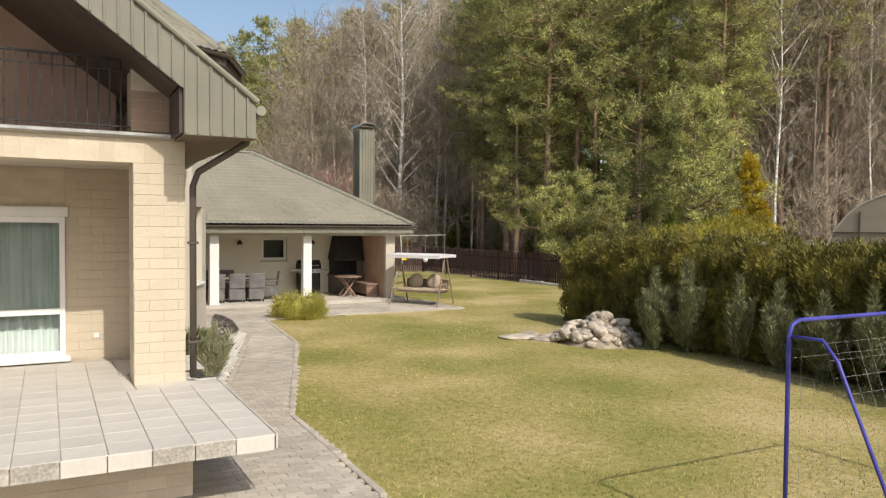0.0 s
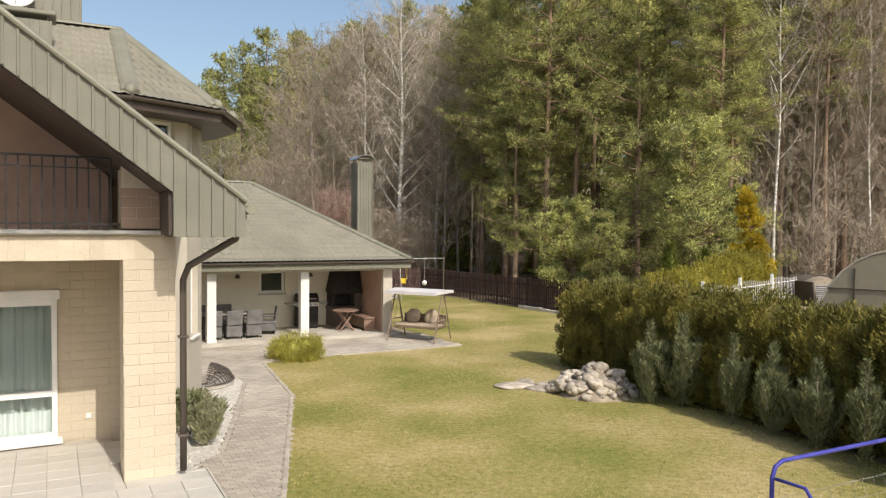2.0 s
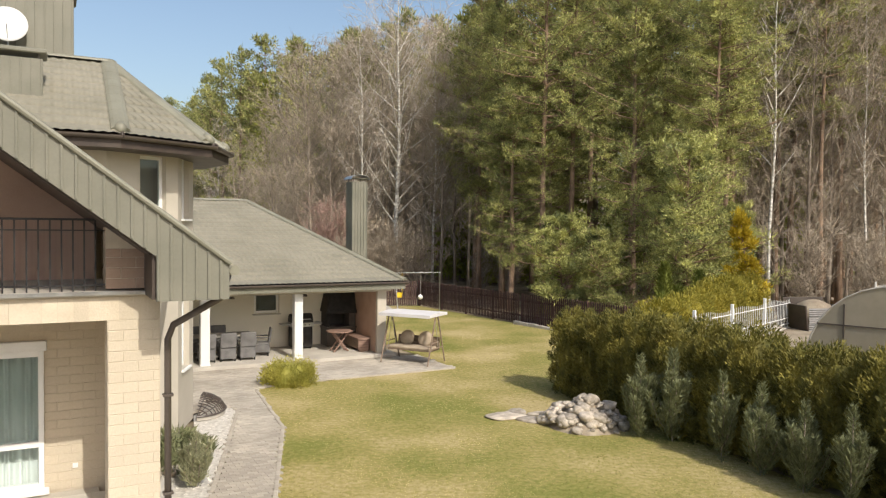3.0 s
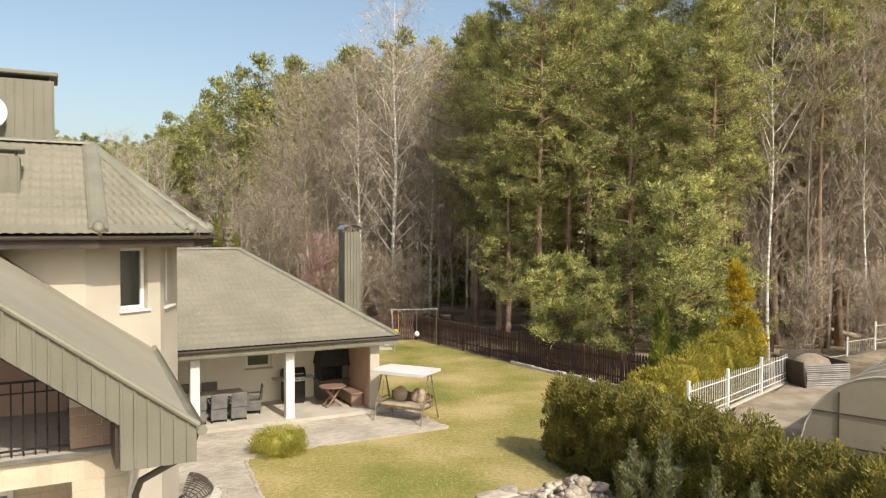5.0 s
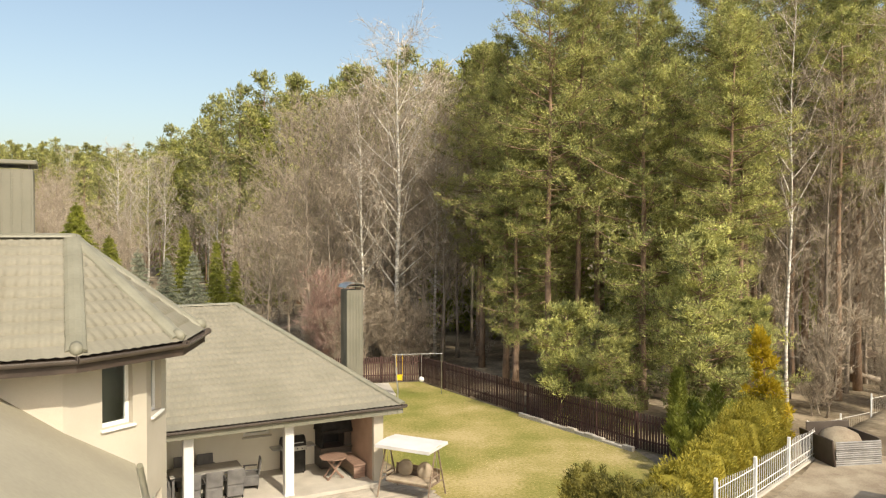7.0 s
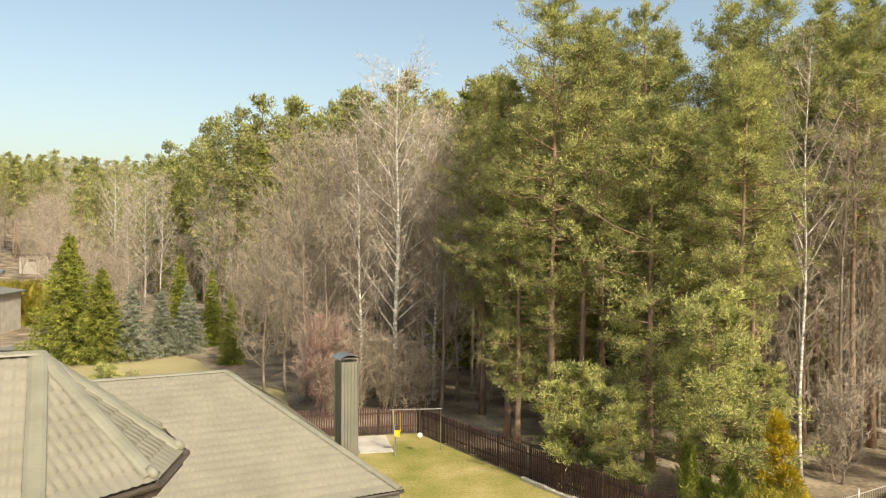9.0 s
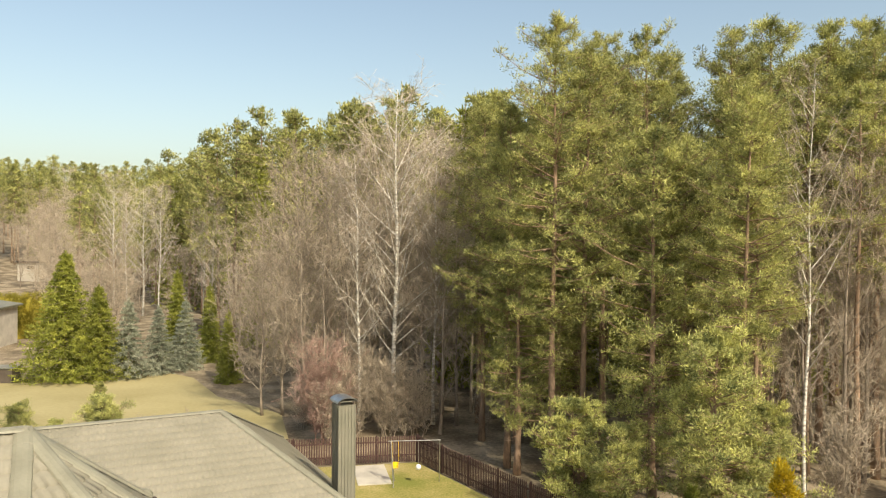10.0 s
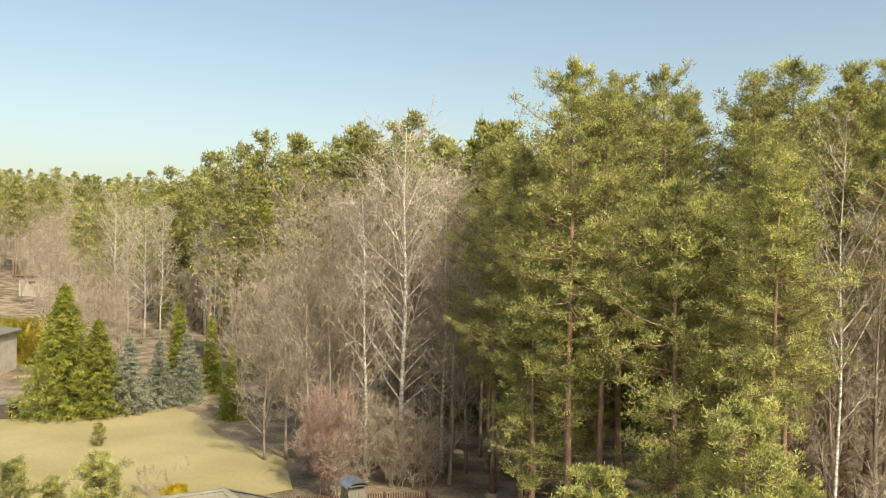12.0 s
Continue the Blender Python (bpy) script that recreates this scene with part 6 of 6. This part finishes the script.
part("valance", Geo().box(-0.94, 0.94, -0.635, -0.622, 1.53, 1.63).box(-0.94, 0.94, 0.622, 0.635, 1.53, 1.63).box(-0.945, -0.932, -0.62, 0.62, 1.55, 1.63).box(0.932, 0.945, -0.62, 0.62, 1.55, 1.63), M_CANOPY, gs)
part("seat_frame", Geo().box(-0.78, 0.78, -0.3, 0.28, 0.40, 0.44, b=0.01), M_OLDWOOD, gs)
part("seat_cushion", Geo().box(-0.76, 0.76, -0.32, 0.24, 0.44, 0.54, b=0.035), M_FABRIC, gs)
for x in (-0.4, 0.4):
    part("back_cushion", Geo().lathe([(0.05, -0.08), (0.22, -0.065), (0.27, 0.0), (0.22, 0.065), (0.05, 0.08)], 18, pose(x * 0.85, 0.22, 0.74, 72, 0, 0)), M_FABRIC, gs, smooth=True)
part("back_frame", Geo().box(-0.78, 0.78, 0.29, 0.33, 0.45, 0.86, pose(0, 0, 0, -8, 0, 0), 0.01), M_OLDWOOD, gs)
for x in (-0.8, 0.8):
    for y in (-0.26, 0.26):
        part("hanger", Geo().tube([(x, y, 0.42), (x, 0, 1.54)], 0.008, 5), M_STEEL, gs)
    part("armrest", Geo().box(x - 0.03, x + 0.03, -0.3, 0.28, 0.66, 0.69, b=0.008), M_OLDWOOD, gs)

# furniture of the covered terrace
table = thing("dining_table", hp(4.35, 15.25, FL), "long grey dining table on the covered terrace", "table")
part("tabletop", Geo().box(-1.15, 1.0, -0.45, 0.45, 0.70, 0.74, b=0.008), M_GREYTOP, table)
part("apron", Geo().box(-1.05, 0.9, -0.38, 0.38, 0.62, 0.70), M_RATTAN, table)
for x in (-1.05, 0.9):
    for y in (-0.38, 0.38):
        part("leg", Geo().box(x - 0.035, x + 0.035, y - 0.035, y + 0.035, 0, 0.62, b=0.005), M_RATTAN, table)
chair = thing("rattan_chair", hp(3.75, 14.55, FL, 0), "grey woven rattan armchair at the dining table", "chair", "chairs round the dining table")
part("seat", Geo().box(-0.25, 0.25, -0.25, 0.25, 0.36, 0.44, b=0.02), M_RATTAN, chair)
part("backrest", Geo().box(-0.25, 0.25, -0.03, 0.03, 0.02, 0.50, pose(0, -0.25, 0.42, 8, 0, 0), 0.02), M_RATTAN, chair)
part("skirt", Geo().box(-0.24, 0.24, -0.26, -0.22, 0.08, 0.38, b=0.01).box(-0.24, 0.24, 0.2, 0.24, 0.12, 0.36, b=0.01).box(-0.25, -0.21, -0.22, 0.2, 0.12, 0.36, b=0.01).box(0.21, 0.25, -0.22, 0.2, 0.12, 0.36, b=0.01), M_RATTAN, chair)
for x in (-0.25, 0.25):
    part("armrest", Geo().box(x - 0.03, x + 0.03, -0.24, 0.2, 0.60, 0.64, b=0.012).box(x - 0.03, x + 0.03, 0.14, 0.2, 0.44, 0.60, b=0.008), M_RATTAN, chair)
    for y in (-0.21, 0.21):
        part("leg", Geo().box(x * 0.88 - 0.02, x * 0.88 + 0.02, y - 0.02, y + 0.02, 0, 0.12), M_BLACK, chair)
for u, v, t in ((4.38, 14.55, 0), (5.0, 14.55, 0), (3.75, 15.95, 180), (4.45, 15.95, 180), (5.62, 15.1, 80), (3.0, 15.1, -90)):
    copy_thing(chair, hp(u, v, FL, t + 0))
grill = thing("gas_grill", hp(7.22, 15.9, FL), "steel gas grill with closed lid and side shelves", "grill")
part("cabinet", Geo().box(-0.36, 0.36, -0.25, 0.25, 0.06, 0.78, b=0.01), M_BLACK, grill)
part("firebox", Geo().box(-0.40, 0.40, -0.27, 0.27, 0.78, 0.93, b=0.012), M_STEEL, grill)
g = Geo()
prof = [(0.27 * math.cos(math.pi * i / 8), 0.30 * math.sin(math.pi * i / 8)) for i in range(9)]
g.add([(x, y, 0.93 + z) for x in (-0.38, 0.38) for y, z in prof], [(i, i + 1, 10 + i, 9 + i) for i in range(8)] + [tuple(range(9))[::-1], tuple(range(9, 18))])
part("lid", g, M_BLACK, grill)
part("handle", Geo().tube([(-0.28, -0.29, 1.05), (0.28, -0.29, 1.05)], 0.014, 7), M_STEEL, grill)
for s in (-1, 1):
    part("side_shelf", Geo().box(min(s * 0.41, s * 0.72), max(s * 0.41, s * 0.72), -0.24, 0.24, 0.86, 0.90, b=0.008), M_STEEL, grill)
    for x in (0.30,):
        part("wheel", Geo().lathe([(0.06, -0.02), (0.07, 0.0), (0.06, 0.02)], 14, pose(s * x, -0.2, 0.07, 0, 90, 0)), M_BLACK, grill)
for k in range(4):
    part("knob", Geo().lathe([(0.022, 0), (0.02, 0.03)], 10, pose(-0.24 + k * 0.16, -0.275, 0.855, 90, 0, 0)), M_BLACK, grill)
fp = thing("fireplace", hp(8.7, 16.1, FL), "dark masonry barbecue fireplace with black flared hood", "fireplace")
part("hearth", Geo().box(-0.55, 0.55, -0.35, 0.38, 0.0, 0.62, b=0.015), M_GUTTER, fp)
part("ledge", Geo().box(-0.58, 0.56, -0.4, 0.38, 0.62, 0.70, b=0.012), M_GUTTER, fp)
part("back_plate", Geo().box(-0.5, 0.5, 0.3, 0.38, 0.70, 1.25), M_BLACK, fp)
part("cheek", Geo().box(0.30, 0.55, -0.3, 0.3, 0.70, 1.22, b=0.01), M_GUTTER, fp)
part("cheek", Geo().box(-0.55, -0.46, -0.3, 0.3, 0.70, 1.22, b=0.01), M_BLACK, fp)
part("hood", Geo().add([(-0.58, -0.4, 1.22), (0.55, -0.4, 1.22), (0.55, 0.38, 1.22), (-0.58, 0.38, 1.22), (-0.36, -0.2, 2.25), (0.5, -0.2, 2.25), (0.5, 0.38, 2.25), (-0.36, 0.38, 2.25)], [(3, 2, 1, 0), (4, 5, 6, 7), (0, 1, 5, 4), (1, 2, 6, 5), (2, 3, 7, 6), (3, 0, 4, 7)]), M_BLACK, fp)
part("hood_rim", Geo().box(-0.60, 0.555, -0.42, -0.40, 1.18, 1.30, b=0.005), M_BLACK, fp)
rt_ = thing("folding_table", hp(8.25, 14.75, FL), "octagonal brown wooden folding table", "table")
part("tabletop", Geo().prism([(0.47 * math.cos(math.pi / 8 + math.pi * i / 4), 0.47 * math.sin(math.pi / 8 + math.pi * i / 4)) for i in range(8)], 0.68, 0.715), M_WOOD, rt_)
for s in (-1, 1):
    part("leg", Geo().box(-0.025, 0.025, -0.02, 0.02, -0.45, 0.45, pose(0, s * 0.2, 0.34, 0, 38, 0), 0.004), M_WOOD, rt_)
    part("leg", Geo().box(-0.025, 0.025, -0.02, 0.02, -0.45, 0.45, pose(0, s * 0.155, 0.34, 0, -38, 0), 0.004), M_WOOD, rt_)
    part("stretcher", Geo().box(s * 0.26 - 0.02, s * 0.26 + 0.02, -0.2, 0.2, 0.03, 0.06, b=0.004), M_WOOD, rt_)
bench = thing("bench", hp(9.0, 15.15, FL), "brown wooden bench along the end wall", "bench")
part("seat", Geo().box(-0.22, 0.22, -0.85, 0.8, 0.40, 0.46, b=0.008), M_WOOD, bench)
for y in (-0.8, 0.7):
    part("side", Geo().box(-0.2, 0.2, y, y + 0.06, 0, 0.40, b=0.006), M_WOOD, bench)
part("front_board", Geo().box(-0.2, -0.17, -0.74, 0.7, 0.08, 0.40, b=0.005), M_OLDWOOD, bench)
for u in (4.93, 7.52):
    e = thing("wall_lamp", hp(u, 16.40, 1.98), "small brown bracket lamp on the back wall", "lamp", "wall lamps")
    part("bracket", Geo().box(-0.03, 0.03, 0.04, 0.1, -0.06, 0.06, b=0.008), M_DARKTRIM, e)
    part("shade", Geo().lathe([(0.03, 0.08), (0.05, 0.06), (0.10, -0.05), (0.095, -0.06), (0.02, -0.02)], 14, pose(0, -0.02, 0)), M_DARKTRIM, e, smooth=True)

# window-well cover and gravel beside the bay
ww = thing("window_well_cover", hp(2.55, 8.5, 0.03, 72), "arched dark metal grating over a cellar window well", "window cover")
arcw = [(0.75 * math.cos(math.pi * i / 12), 0.55 * math.sin(math.pi * i / 12)) for i in range(13)]
part("frame", Geo().tube([(x, -y, 0.10) for x, y in arcw], 0.022, 6), M_GUTTER, ww)
for i in range(17):
    x = -0.68 + i * 0.085
    c = math.sqrt(max(0.02, 1 - (x / 0.75) ** 2))
    part("slat", Geo().tube([(x, -0.55 * c, 0.09), (x, -0.42 * c, 0.09 + 0.2 * c), (x, -0.2 * c, 0.09 + 0.32 * c), (x, 0, 0.09 + 0.37 * c)], 0.014, 5), M_GUTTER, ww)
for f, h in ((0.8, 0.19), (0.5, 0.31), (0.2, 0.365)):
    part("cross_bar", Geo().tube([(x * 0.96, -y * f, 0.09 + h * y / 0.55) for x, y in arcw], 0.012, 5), M_GUTTER, ww)
part("rim", Geo().prism([(x * 0.98, -y * 0.98) for x, y in arcw], 0.0, 0.075), M_CONCRETE, ww)

BED = [hxy(0.6, 0.12), hxy(1.15, 0.12), (-3.78, 11.6), (-3.61, 12.21), (-4.22, 14.89), (-4.93, 17.83), (-5.53, 18.4), hxy(2.35, 8.4), hxy(2.0, 6.2), hxy(0.6, 5.5)]
tagged(part("gravel_bed", flat(BED, 0.012), M_PEBBLE), "bed of pale gravel along the house wall", "gravel bed", kind="structure")


def inside(p, poly):
    x, y = p
    c = False
    for (x0, y0), (x1, y1) in zip(poly, poly[1:] + poly[:1]):
        if (y0 > y) != (y1 > y) and x < (x1 - x0) * (y - y0) / (y1 - y0) + x0:
            c = not c
    return c


rg = np.random.default_rng(4)
g = Geo()
base = [(1, 0, 0), (0, 1, 0), (-1, 0, 0), (0, -1, 0), (0, 0, 0.8)]
for _ in range(2600):
    x, y = rg.uniform(-6.6, -2.6), rg.uniform(9.5, 18.6)
    if inside((x, y), BED):
        s = rg.uniform(0.012, 0.03)
        t = rg.uniform(0, 6)
        g.add([(x + s * (a * math.cos(t) - b * math.sin(t)), y + s * (a * math.sin(t) + b * math.cos(t)) * 0.8, 0.012 + s * c) for a, b, c in base], [(0, 1, 4), (1, 2, 4), (2, 3, 4), (3, 0, 4)])
tagged(part("pebbles", g, M_PEBBLE), "loose pale pebbles on the gravel bed", "gravel", kind="stuff")
rr = random.Random(21)
for i in range(16):
    u, v = rr.uniform(0.8, 1.7), rr.uniform(4.2, 6.2)
    ob = tagged(part("border_stone", STONES[i % 7], M_STONE), "pale rounded stone in the gravel bed", "stone", "stones of the gravel bed")
    s = rr.uniform(0.07, 0.16)
    ob.matrix_world = hp(u, v, 0.03 + s * 0.3, rr.uniform(0, 360)) @ Matrix.Diagonal((s * 1.3, s, s, 1))

# ---- far buildings ----
far = thing("far_house", pose(-100.6, 168.0, height(-100.6, 168.0), 0, 0, -4), "small cream house with flat dark roof beyond the hedge", "house")
part("wall", Geo().box(-2.6, 2.6, 0, 4, 0, 4.4), M_PLASTER, far)
part("roof", Geo().box(-3.0, 3.0, -0.5, 4.4, 4.4, 4.75, b=0.04), M_DARKTRIM, far)
wd = part("window", Geo().box(-0.2, 1.5, -0.06, 0.0, 3.0, 3.65), M_DARKTRIM, far)
part("pane", Geo().box(-0.1, 1.4, -0.075, -0.062, 3.08, 3.57), M_GLASS, wd)
nb = thing("grey_house", pose(-51.9, 75.0, 0, 0, 0, 10), "grey rendered house with sloping tiled roof", "house")
part("wall", Geo().box(-4, 4.0, 0, 7, 0, 4.3), M_CONCRETE, nb)
part("roof", Geo().slab([(-4.4, -0.5, 5.6), (4.4, -0.5, 4.3), (4.4, 7.5, 4.3), (-4.4, 7.5, 5.6)], 0.2), M_CLAD, nb)
wd = part("window", Geo().box(2.6, 3.5, -0.06, 0.0, 1.6, 2.9), M_WHITE, nb)
part("pane", Geo().box(2.7, 3.4, -0.075, -0.062, 1.7, 2.8), M_GLASS, wd)
cr = thing("garden_shed", pose(-37.6, 60.3, 0, 0, 0, 8), "low dark grey shed at the lawn's edge", "shed")
part("wall", Geo().box(-2.0, 1.9, 0, 1.6, 0, 1.15, b=0.02), M_GUTTER, cr)
part("roof", Geo().box(-2.1, 2.0, -0.1, 1.7, 1.15, 1.22, b=0.015), M_CLAD, cr)

# ---- grass on the lawn ----
rg = np.random.default_rng(8)
n = 260000
y = 4.5 + 26 * rg.random(n) ** 1.7
x = (rg.random(n) * 1.25 - 0.52) * (y + 1.5)
P = np.array(LAWN_EDGE)
x0, y0 = P[:, 0], P[:, 1]
x1, y1 = np.roll(x0, -1), np.roll(y0, -1)
cross = ((y0[:, None] > y) != (y1[:, None] > y)) & (x < (x1 - x0)[:, None] * (y - y0[:, None]) / (y1 - y0)[:, None] + x0[:, None])
keep = cross.sum(0) % 2 == 1
x, y = x[keep], y[keep]
q = Soup(8)
m = len(x)
q.leaves(np.stack([x, y, np.full(m, -0.005)], 1), np.stack([rg.normal(0, 0.9, m), rg.normal(0, 0.9, m), np.ones(m)], 1), rg.uniform(0.02, 0.045, m), rg.uniform(0.008, 0.016, m))
tagged(part("grass", q.mesh("grass", M_BLADE), M_BLADE), "short green and straw-coloured grass blades", "grass", kind="stuff")

# ---- paving ----
PAVE = [(3.4, -4), (2.7, 1.5), (-0.52, 7.38), (-2.12, 10.31), (-3.48, 16.42), (-5.2, 20.2), (-3.3, 21.6), hxy(10.7, 10.9), hxy(10.7, 13.6), hxy(2.2, 13.6), hxy(2.2, 8.4), (-5.53, 18.4), (-4.93, 17.83), (-4.22, 14.89),
        (-3.61, 12.21), (-3.78, 11.6), hxy(1.15, 0.12), hxy(0.3, 0.0), hxy(0.3, -2.0), hxy(-8.0, -2.0), hxy(-8, -6.0)]
paving = tagged(part("paving", flat(PAVE, 0.004), M_JOINT), "path of grey concrete block paving", "paving", kind="structure")
pm = Geo().box(0.0025, 0.1975, 0.0025, 0.0975, 0, 0.032, b=0.004).mesh("paver", M_PAVER)
rr = random.Random(2)
g = Geo()
count = 0
for i in range(-60, 64):
    for j in range(-62, 140):
        u, v = i * 0.2 + (j % 2) * 0.1, j * 0.1
        w = HOUSE @ Vector((u + 0.1, v + 0.05, 0))
        if w.y < 5.0 or not inside((w.x, w.y), PAVE):
            continue
        z = 0.004 + rr.uniform(-0.003, 0.003)
        if count < 300 and 9.6 < w.y < 14.5:
            ob = part("paver", pm, M_PAVER, paving)
            ob.matrix_local = HOUSE @ pose(u, v, z)
            count += 1
        else:
            g.box(0.003, 0.197, 0.003, 0.097, 0, 0.032, HOUSE @ pose(u, v, z))
tagged(part("paver_run", g, M_PAVERS, paving), kind="stuff")
edge = [(2.7, 1.5), (-0.52, 7.38), (-2.12, 10.31), (-3.48, 16.42), (-5.2, 20.2)]
km = Geo().box(0.003, 0.247, -0.04, 0.04, -0.05, 0.045, b=0.008).mesh("edging", M_PAVER)
for a, b in list(zip(edge, edge[1:])) + [((-4.93, 17.83), (-4.22, 14.89)), ((-4.22, 14.89), (-3.61, 12.21)), (hxy(10.7, 10.9), (-3.3, 21.6))]:
    L = math.hypot(b[0] - a[0], b[1] - a[1])
    ang = math.degrees(math.atan2(b[1] - a[1], b[0] - a[0]))
    for k in range(int(L / 0.25)):
        f = (k + 0.02) * 0.25 / L
        ob = part("edging", km, M_PAVER, paving)
        ob.matrix_local = pose(a[0] + (b[0] - a[0]) * f, a[1] + (b[1] - a[1]) * f, 0.003, 0, 0, ang)
